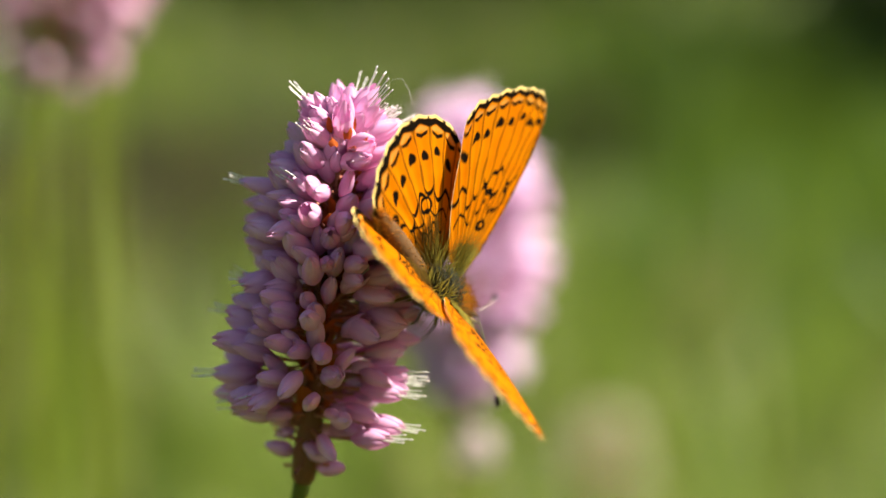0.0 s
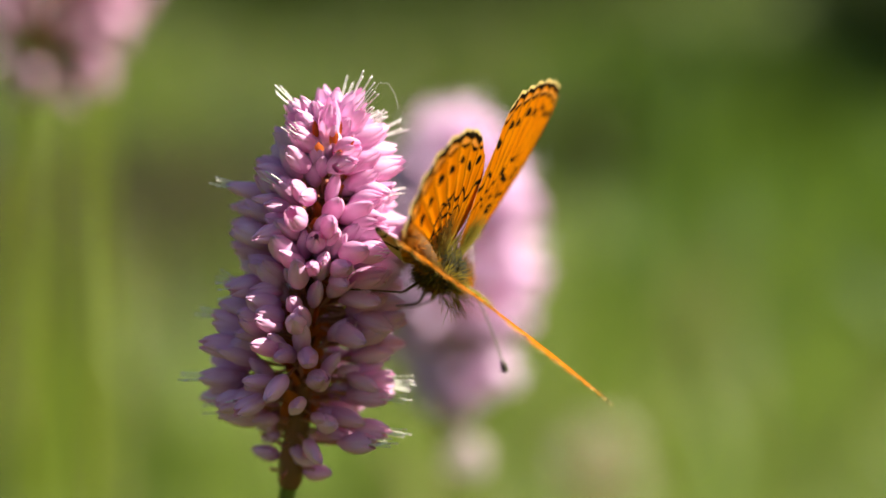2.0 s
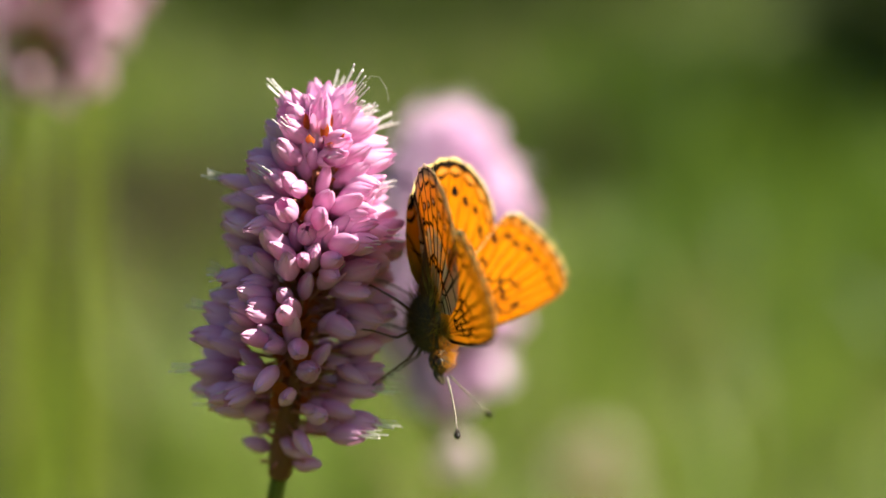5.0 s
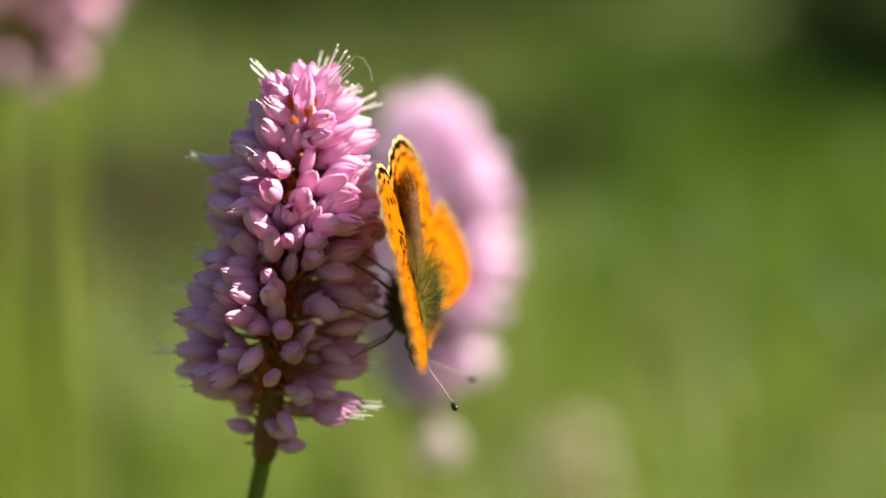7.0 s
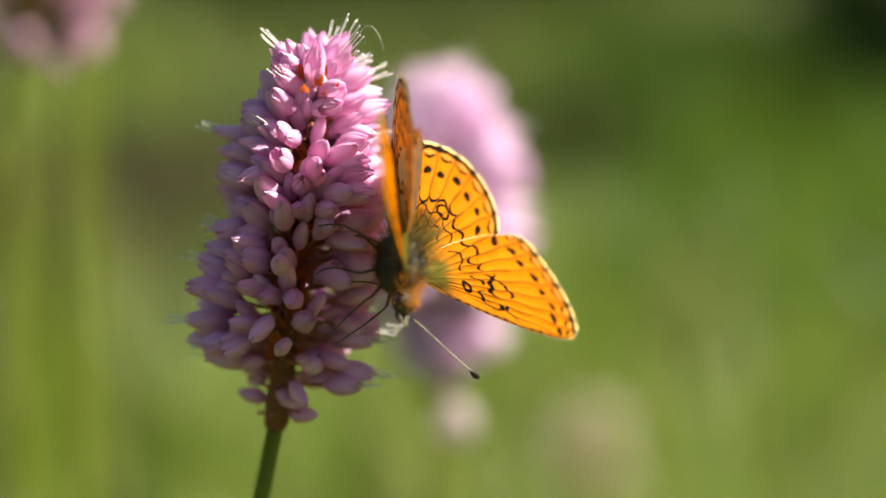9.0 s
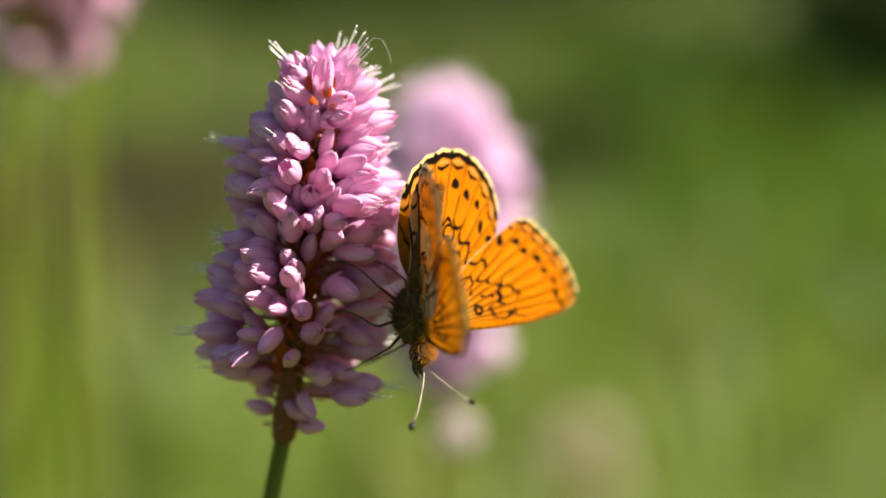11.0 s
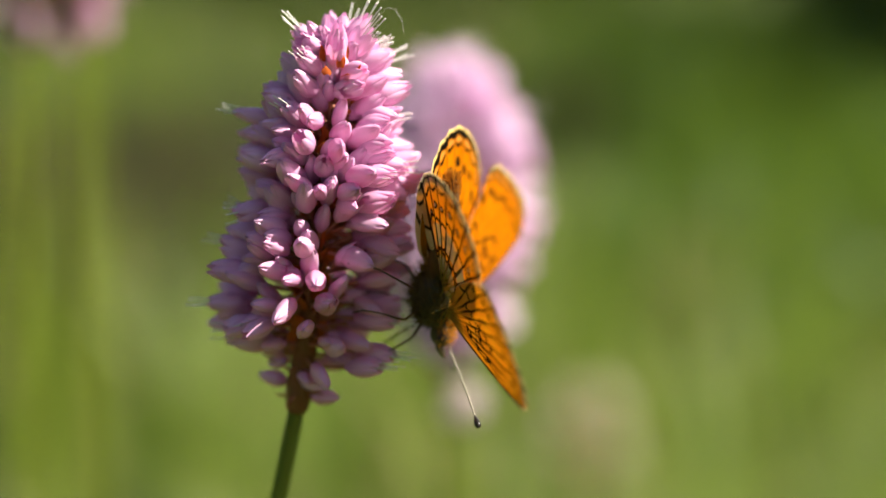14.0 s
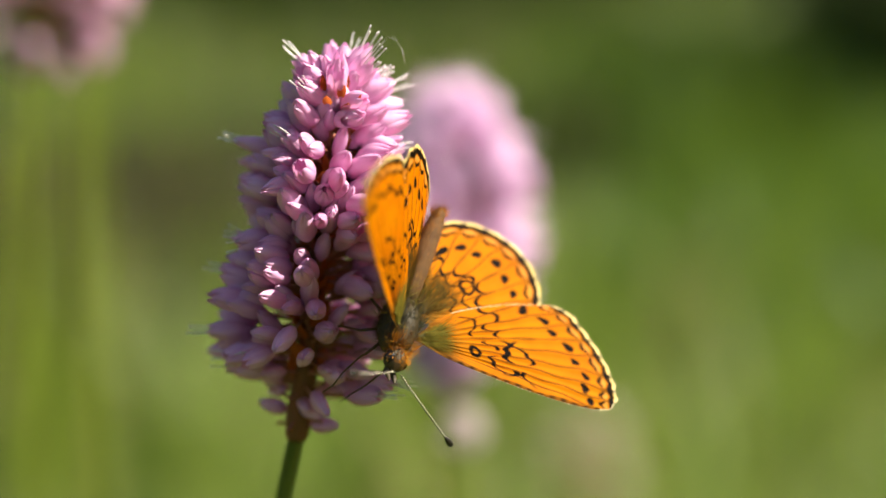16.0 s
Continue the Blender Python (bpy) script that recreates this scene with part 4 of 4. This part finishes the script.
        part("leg", leg_mesh([(0.7 * sd, -1.2, -1.7), (2.2 * sd, -3.0, -3.0), (2.4 * sd, -3.3, -3.3), (2.2 * sd, -4.8, -5.4), (1.9 * sd, -5.4, -7.2), (1.7 * sd, -5.6, -8.6)], 9 + sd), thing)
    wings = {}
    for sd, key in ((-1, "L"), (1, "R")):
        wings["F" + key] = part("forewing", wing_mesh("forewing", FORE_EDGE, FORE_VEINS, True, sd), thing, label="orange forewing with black spots and zigzag lines")
        wings["H" + key] = part("hindwing", wing_mesh("hindwing", HIND_EDGE, HIND_VEINS, False, sd), thing, label="rounded orange hindwing with black spots and dark base")
        for key2, fore in (("F" + key, True), ("H" + key, False)):
            sh = Shape()
            for _ in range(420 if fore else 620):
                a = radians(rng.uniform(-46, 4) if fore else rng.uniform(-96, -30))
                q = rng.uniform(0.6, 3.4) if fore else rng.uniform(0.8, 5.2)
                p = Vector((sd * q * math.cos(a), q * math.sin(a), 0.06 + 0.04 * q))
                b = a + rng.uniform(-0.35, 0.35)
                way = Vector((sd * math.cos(b), math.sin(b), rng.uniform(0.1, 0.45))).normalized()
                ln = rng.uniform(1.2, 3.2)
                w = way.orthogonal().normalized() * 0.03
                k = len(sh.v)
                sh.v += [tuple(v * MM) for v in (p - w, p + w, p + way * ln - Vector((0, 0, 0.1 * ln)))]
                sh.along += [0.5] * 3
                sh.f.append((k, k + 1, k + 2))
                sh.i.append(0)
            part("root_hair", sh.mesh("root_hair", [M_FUR if fore else M_FUR_OLIVE]), wings[key2], label="yellow-green hair" if fore else "olive brown hair")
    return thing, wings, feelers, abdomen


BUTTERFLY, WINGS, ANTENNAE, ABDOMEN = butterfly_thing()


def fold(side, x, y, z, lift, sweep, twist):
    """A wing's pose on the body: side +1 or -1, its root, how far it is raised, swept forward and twisted."""
    m = pose(side * x * MM, y * MM, z * MM) @ Matrix.Rotation(radians(-side * lift), 4, "Y")
    return m @ Matrix.Rotation(radians(twist), 4, "X") @ Matrix.Rotation(radians(side * sweep), 4, "Z")


def dark_butterfly_thing():
    """A sooty butterfly that flits past: body, four wings, two antennae."""
    thing = tagged(new("dark_butterfly"), "sooty dark brown butterfly in flight past the flower", "butterfly")
    sh = Shape()
    sh.spindle([(0, y, 0) for y in (5.2, 4.8, 4.0, 3.2, 2.6, 1.5, 0, -1.5, -2.6, -4, -7, -10, -11.5)], (0.1, 0.7, 1.0, 0.9, 0.8, 1.7, 2.0, 1.7, 1.1, 1.3, 1.3, 0.9, 0.15), 12)
    sh.v = [(x * MM, y * MM, z * MM) for x, y, z in sh.v]
    part("body", sh.mesh("body", [M_DARK]), thing)
    for sd in (-1, 1):
        part("antenna", antenna_mesh(sd), thing, pose(0.0005 * sd, 0.0048, 0.0005))
        for name, edge, y, lift in (("forewing", FORE_EDGE, 1.2, 89 if sd < 0 else 20), ("hindwing", HIND_EDGE, -1.3, 98 if sd < 0 else 10)):
            sh = Shape()
            pts = []
            angles = np.linspace(edge[0][0], edge[-1][0], 40)
            rim = smooth_at(edge, angles) * 0.68
            for a, r in zip(angles, rim):
                for k in range(9):
                    q = r * k / 8
                    pts.append((sd * q * math.cos(math.radians(a)) * MM, q * math.sin(math.radians(a)) * MM, (0.9 * (q / 18) * (1 - q / 24)) * MM))
            sh.grid(pts, 40, 9)
            part(name, sh.mesh("dark_" + name, [M_DARK_WING]), thing, fold(sd, 1.0, y, 0.5, lift, 0, 0))
    return thing


DARK_BUTTERFLY = dark_butterfly_thing()


def droop(degrees, swing=0.0):
    """The abdomen's pose, lowered and swung about its root behind the thorax."""
    return pose(0, -2.6 * MM, -0.2 * MM, degrees, 0, swing) @ pose(0, 2.6 * MM, 0.2 * MM)


def motions():
    walk(ABDOMEN, [(0, droop(0)), (4, droop(2)), (6.5, droop(12)), (7, droop(17)), (7.5, droop(12)), (9, droop(4)), (16, droop(0))])
    walk(BUTTERFLY, [
        (0, pose(-0.00030, 0.17742, 0.46457, -57.82, 45.27, -100.92)),
        (0.5, pose(-0.00083, 0.17711, 0.46473, -64.06, 49.57, -104.12)),
        (1, pose(-0.00079, 0.17678, 0.46524, -64.23, 32.14, -96.35)),
        (1.2, pose(-0.00059, 0.17951, 0.46484, -65.32, 44.90, -105.48)),
        (1.5, pose(0.00152, 0.17881, 0.46546, -45.24, 56.99, -82.43)),
        (1.7, pose(0.00077, 0.18049, 0.46714, -58.68, 70.48, -98.62)),
        (2, pose(0.00156, 0.17788, 0.46673, -57.06, 62.68, -83.24)),
        (2.3, pose(0.00056, 0.17789, 0.46595, -61.00, 52.56, -88.71)),
        (2.5, pose(-0.00008, 0.18039, 0.46385, -88.04, 37.43, -101.41)),
        (2.7, pose(-0.00080, 0.18072, 0.46119, -87.59, 25.08, -96.82)),
        (3, pose(0.00253, 0.18133, 0.46139, -80.84, 10.50, -96.18)),
        (3.2, pose(0.00227, 0.18076, 0.46167, -73.09, 12.76, -103.38)),
        (3.5, pose(0.00072, 0.17931, 0.46075, -83.82, 1.41, -126.44)),
        (3.7, pose(0.00109, 0.17963, 0.46011, -83.05, -7.61, -124.40)),
        (4, pose(0.00174, 0.17898, 0.46064, -80.75, -5.17, -106.84)),
        (6.5, pose(0.00123, 0.17535, 0.46090, -75.38, -3.48, -112.45)),
        (6.8, pose(0.00052, 0.17664, 0.45905, -79.52, 0.89, -106.26)),
        (7, pose(0.00130, 0.17716, 0.46043, -87.53, 1.83, -100.88)),
        (7.2, pose(0.00083, 0.17603, 0.46068, -83.16, 0.38, -94.67)),
        (7.5, pose(-0.00078, 0.17095, 0.46195, -76.00, -1.39, -97.34)),
        (7.7, pose(0.00051, 0.16779, 0.46318, -77.37, -3.79, -100.15)),
        (8, pose(0.00053, 0.16678, 0.46233, -76.73, -12.59, -110.17)),
        (8.2, pose(-0.00006, 0.16767, 0.46082, -73.50, -2.49, -99.91)),
        (8.5, pose(0.00125, 0.16803, 0.46227, -76.02, -17.13, -95.84)),
        (8.7, pose(0.00075, 0.16712, 0.46233, -77.20, -22.53, -110.08)),
        (9, pose(-0.00096, 0.16793, 0.46336, -70.47, -24.16, -124.23)),
        (9.2, pose(-0.00070, 0.16725, 0.46287, -70.30, -23.55, -130.52)),
        (9.5, pose(-0.00196, 0.16773, 0.46198, -76.45, -14.15, -131.11)),
        (12, pose(0.00150, 0.17680, 0.45753, -81.00, 8.60, -112.42)),
        (12.2, pose(0.00166, 0.17766, 0.45809, -74.84, 9.78, -106.51)),
        (12.5, pose(0.00042, 0.17712, 0.45771, -73.92, 13.66, -107.59)),
        (12.7, pose(0.00002, 0.17681, 0.45760, -75.95, 9.11, -105.64)),
        (13, pose(0.00147, 0.17689, 0.45686, -85.21, 4.27, -104.62)),
        (13.2, pose(-0.00078, 0.17547, 0.45651, -88.65, 10.00, -92.69)),
        (13.5, pose(-0.00021, 0.17623, 0.45693, -89.57, 17.85, -88.40)),
        (13.7, pose(-0.00082, 0.17597, 0.45701, -83.99, 18.13, -87.42)),
        (14, pose(0.00032, 0.17659, 0.45612, -83.98, 11.11, -92.59)),
        (14.2, pose(0.00096, 0.17552, 0.45404, -83.25, 6.42, -106.50)),
        (14.5, pose(-0.00011, 0.17335, 0.45524, -82.10, -4.95, -118.69)),
        (14.7, pose(-0.00126, 0.16726, 0.45859, -64.42, -40.66, -137.67)),
        (15, pose(-0.00170, 0.16680, 0.45911, -60.71, -38.21, -128.49)),
        (15.2, pose(-0.00219, 0.16708, 0.45851, -72.90, -33.74, -126.58)),
        (15.5, pose(-0.00243, 0.16723, 0.45853, -69.35, -30.06, -122.07)),
        (15.7, pose(-0.00309, 0.17032, 0.45774, -66.74, -44.49, -141.81)),
        (16, pose(-0.00339, 0.17102, 0.45764, -63.06, -33.63, -143.86)),
    ])
    walk(DARK_BUTTERFLY, [
        (0, pose(0.42000, 0.35549, 0.62009, 100.32, -35.77, 37.11)),
        (3.3, pose(0.32950, 0.27214, 0.64343, 100.81, -35.74, 37.55)),
        (3.6, pose(0.03480, 0.21024, 0.57473, 100.68, -35.57, 37.45)),
        (3.7, pose(0.00699, 0.19131, 0.52744, 100.72, -35.59, 37.33)),
        (3.75, pose(-0.00494, 0.18308, 0.50459, 100.74, -35.60, 37.26)),
        (3.8, pose(-0.01330, 0.17593, 0.48174, 100.76, -35.61, 37.20)),
        (3.85, pose(-0.01900, 0.17600, 0.50900, 100.78, -35.62, 37.14)),
        (3.9, pose(-0.02260, 0.17700, 0.53600, 100.80, -35.63, 37.07)),
        (4, pose(-0.01600, 0.17600, 0.54500, 96.00, -30.00, 30.00)),
        (4.1, pose(-0.01000, 0.17000, 0.49000, 84.00, -14.00, 10.00)),
        (4.2, pose(-0.05000, 0.17200, 0.55000, 92.00, -28.00, 28.00)),
        (4.3, pose(-0.32831, 0.14725, 0.66499, 100.69, -35.96, 37.06)),
        (16, pose(-0.69621, 0.50974, 0.61111, 100.66, -36.09, 36.35)),
    ])
    # seconds; lift and sweep of the left and right forewing, then of the left and right hindwing; twist of the left and right pair
    beats = (
        (0, 26.0, 1.0, 35.3, 8.2, 20.3, -11.8, 33.2, -21.7, -11.7, -6.9),
        (0.5, 30.8, -0.2, 39.5, 9.1, 25.5, -12.7, 37.8, -24.0, -13.3, -6.4),
        (1, 50.4, -6.2, 44.5, 7.7, 44.9, -21.6, 43.6, -14.5, -13.8, 3.8),
        (1.2, 43.6, -5.6, 44.9, 7.9, 39.0, -18.6, 42.5, -18.8, -14.5, -5.0),
        (1.5, 36.4, 4.6, 53.8, 5.4, 34.7, -10.5, 51.0, -20.3, -15.5, -6.2),
        (1.7, 27.1, 12.8, 39.8, 15.8, 27.0, -8.6, 42.1, -10.5, -10.7, -8.4),
        (2, 32.7, 18.9, 46.0, 2.1, 33.7, -14.7, 47.1, -23.8, -12.0, -5.6),
        (2.3, 44.7, 2.8, 62.7, 6.2, 43.7, -9.0, 65.4, -12.6, -9.0, -0.7),
        (2.5, 21.6, -1.3, 39.3, 4.4, 17.1, -13.7, 38.0, -10.4, -4.2, -1.6),
        (2.7, 47.3, 4.1, 63.3, 4.1, 45.1, -11.2, 69.6, -11.0, -2.2, -5.4),
        (3, 56.9, -11.0, 54.8, -4.3, 49.1, -6.8, 51.3, -14.8, 6.2, 9.1),
        (3.2, 42.6, -5.0, 52.1, -3.4, 40.9, -14.7, 48.9, -12.5, 0.6, 0.3),
        (3.5, 4.0, -2.5, 56.1, 4.3, 4.8, -23.5, 55.0, -10.8, -3.5, -1.4),
        (3.7, 20.2, -2.3, 46.2, 4.4, 19.3, -18.6, 51.7, -13.2, -4.9, -0.6),
        (4, 21.8, -7.3, 31.1, -1.4, 18.9, -21.7, 29.7, -12.7, 0.5, 2.9),
        (6.5, 18.7, 3.2, 34.7, 2.3, 17.5, -18.2, 35.3, -13.8, -3.0, -6.2),
        (6.8, 34.1, -1.4, 31.2, 1.5, 30.0, -19.1, 34.8, -14.4, 4.4, 6.0),
        (7, 3.7, 1.6, 10.1, 1.3, 2.8, -27.9, 5.4, -13.8, 9.5, 10.1),
        (7.2, 29.7, -0.9, 19.0, 0.4, 30.2, -17.4, 23.0, -12.6, 3.9, 4.7),
        (7.5, 20.4, 6.9, 22.2, 3.9, 21.0, -6.1, 24.1, -0.2, -4.9, -7.5),
        (7.7, 13.5, 6.5, 11.5, 10.7, 9.4, -3.2, 12.6, -0.5, 2.5, -0.3),
        (8, 1.2, 6.7, 15.0, 15.0, -1.1, -8.0, 22.5, -9.8, -0.4, 0.6),
        (8.2, 29.3, 7.3, 19.7, 7.5, 21.6, -13.3, 28.3, -13.7, -6.1, 4.7),
        (8.5, 37.4, 8.6, 17.6, 2.1, 36.9, -10.6, 21.2, 1.2, 3.3, -1.6),
        (8.7, 13.2, 6.9, 4.9, -6.0, 8.8, -7.5, 22.5, -2.3, -0.9, 3.7),
        (9, 17.1, 9.1, 26.4, 0.0, 13.7, -6.3, 37.2, -19.2, 4.6, -0.2),
        (9.2, 14.9, 8.6, 20.6, -4.8, 12.5, -6.5, 17.5, -24.0, 5.1, -11.4),
        (9.5, 9.4, 11.1, 25.7, -7.0, 4.3, -2.3, 24.7, -13.3, 5.0, -12.3),
        (12, 13.3, -1.5, 44.3, 1.9, 10.2, -26.9, 43.1, -12.0, 3.3, 1.8),
        (12.2, -3.0, 0.8, 24.2, 3.6, -2.3, -18.9, 27.1, -10.4, -1.7, -1.5),
        (12.5, -0.8, 5.0, 33.5, 5.5, 0.4, -16.2, 32.5, -6.6, -6.2, -9.8),
        (12.7, 17.3, 2.3, 39.7, 9.3, 16.1, -15.0, 35.4, -6.8, -2.7, -5.2),
        (13, 21.6, -4.1, 29.3, 7.6, 18.0, -19.8, 28.2, -17.2, 3.3, 6.9),
        (13.2, 21.3, -6.3, 23.8, 4.4, 21.2, -14.8, 25.5, -13.3, 1.6, 8.5),
        (13.5, 12.3, 1.1, 14.6, 2.4, 10.5, -23.5, 13.3, -17.9, 1.2, 6.2),
        (13.7, 18.7, 2.6, 19.9, 1.5, 17.5, -28.6, 25.2, -17.7, -6.6, 1.4),
        (14, 21.7, 0.1, 20.6, 6.2, 18.9, -16.1, 21.9, -11.1, -3.0, 2.9),
        (14.2, 21.3, 1.6, 24.7, 4.6, 16.5, -20.1, 19.9, -9.3, -0.7, -0.0),
        (14.5, -6.9, 8.2, 37.8, 5.8, -8.4, -18.9, 35.5, -6.6, -1.4, -0.5),
        (14.7, 5.7, 9.1, 27.1, -3.4, 5.9, -18.8, 29.7, 5.2, 3.6, -6.5),
        (15, 10.1, 14.2, 22.1, -0.3, 8.7, 0.1, 23.4, 12.1, -3.6, -15.2),
        (15.2, 24.7, 13.5, 27.1, -6.7, 24.8, -1.5, 29.8, 14.0, 4.2, -14.2),
        (15.5, 25.0, 12.2, 23.2, -10.2, 24.6, -3.5, 22.7, -4.7, 3.5, -12.3),
        (15.7, 22.6, 6.7, 25.7, 0.2, 23.8, -9.6, 24.2, -2.9, 4.3, -9.5),
        (16, 26.8, 5.7, 34.3, -0.2, 21.1, -4.5, 34.9, -1.9, 1.6, -8.4),
    )
    for key, side, root, a, b, c in (("FL", -1, (1.1, 1.2, 0.75), 1, 2, 9), ("FR", 1, (1.1, 1.2, 0.75), 3, 4, 10), ("HL", -1, (1.0, -1.3, 0.55), 5, 6, 9), ("HR", 1, (1.0, -1.3, 0.55), 7, 8, 10)):
        walk(WINGS[key], [(row[0], fold(side, *root, row[a], row[b], row[c])) for row in beats])

    # where each antenna points: seconds, then its direction on the body
    left_feeler = (
        (0, -0.66, 0.64, -0.39),
        (0.5, -0.67, 0.68, -0.30),
        (1.5, -0.78, 0.52, -0.34),
        (3, -0.92, 0.38, 0.10),
        (3.5, -0.75, 0.65, -0.12),
        (4, -0.80, 0.59, 0.05),
        (6.5, -0.85, 0.51, 0.11),
        (7, -0.82, 0.44, 0.36),
        (7.5, -0.80, 0.59, 0.13),
        (8, -0.83, 0.46, 0.30),
        (8.5, -0.80, 0.58, 0.15),
        (9, -0.90, 0.41, 0.16),
        (9.5, -0.86, 0.51, -0.03),
        (12, -0.87, 0.49, -0.06),
        (14.5, -0.79, 0.61, -0.05),
        (15, -0.87, 0.41, -0.25),
        (15.5, -0.90, 0.43, -0.02),
        (16, -0.95, 0.29, -0.15),
    )
    right_feeler = (
        (0, 0.52, 0.80, -0.30),
        (0.5, 0.48, 0.85, -0.19),
        (1, 0.26, 0.95, -0.16),
        (1.5, 0.48, 0.84, -0.24),
        (2, 0.75, 0.66, 0.00),
        (2.5, 0.40, 0.87, 0.28),
        (3, 0.87, 0.39, 0.29),
        (3.5, 0.84, 0.42, 0.35),
        (4, 0.81, 0.51, 0.29),
        (6.5, 0.86, 0.37, 0.34),
        (7, 0.84, 0.26, 0.47),
        (7.5, 0.90, 0.40, 0.18),
        (8, 0.77, 0.54, 0.33),
        (8.5, 0.97, 0.25, 0.03),
        (9, 0.84, 0.44, 0.31),
        (9.5, 0.87, 0.27, 0.41),
        (12, 0.85, 0.43, 0.32),
        (12.5, 0.85, 0.46, 0.25),
        (13, 0.84, 0.47, 0.24),
        (13.5, 0.92, 0.31, 0.24),
        (14, 0.86, 0.45, 0.26),
        (14.5, 0.89, 0.39, 0.23),
        (15, 0.81, 0.59, 0.03),
        (15.5, 0.92, 0.38, 0.09),
        (16, 0.81, 0.49, 0.32),
    )
    for sd, rows in ((-1, left_feeler), (1, right_feeler)):
        rest = Vector((6.5 * sd, 6.6, 0.4)).normalized()
        walk(ANTENNAE[sd], [(t, Matrix.Translation(Vector((0.5 * sd, 5.6, 0.5)) * MM) @ rest.rotation_difference(Vector(way)).to_matrix().to_4x4()) for t, *way in rows])


motions()
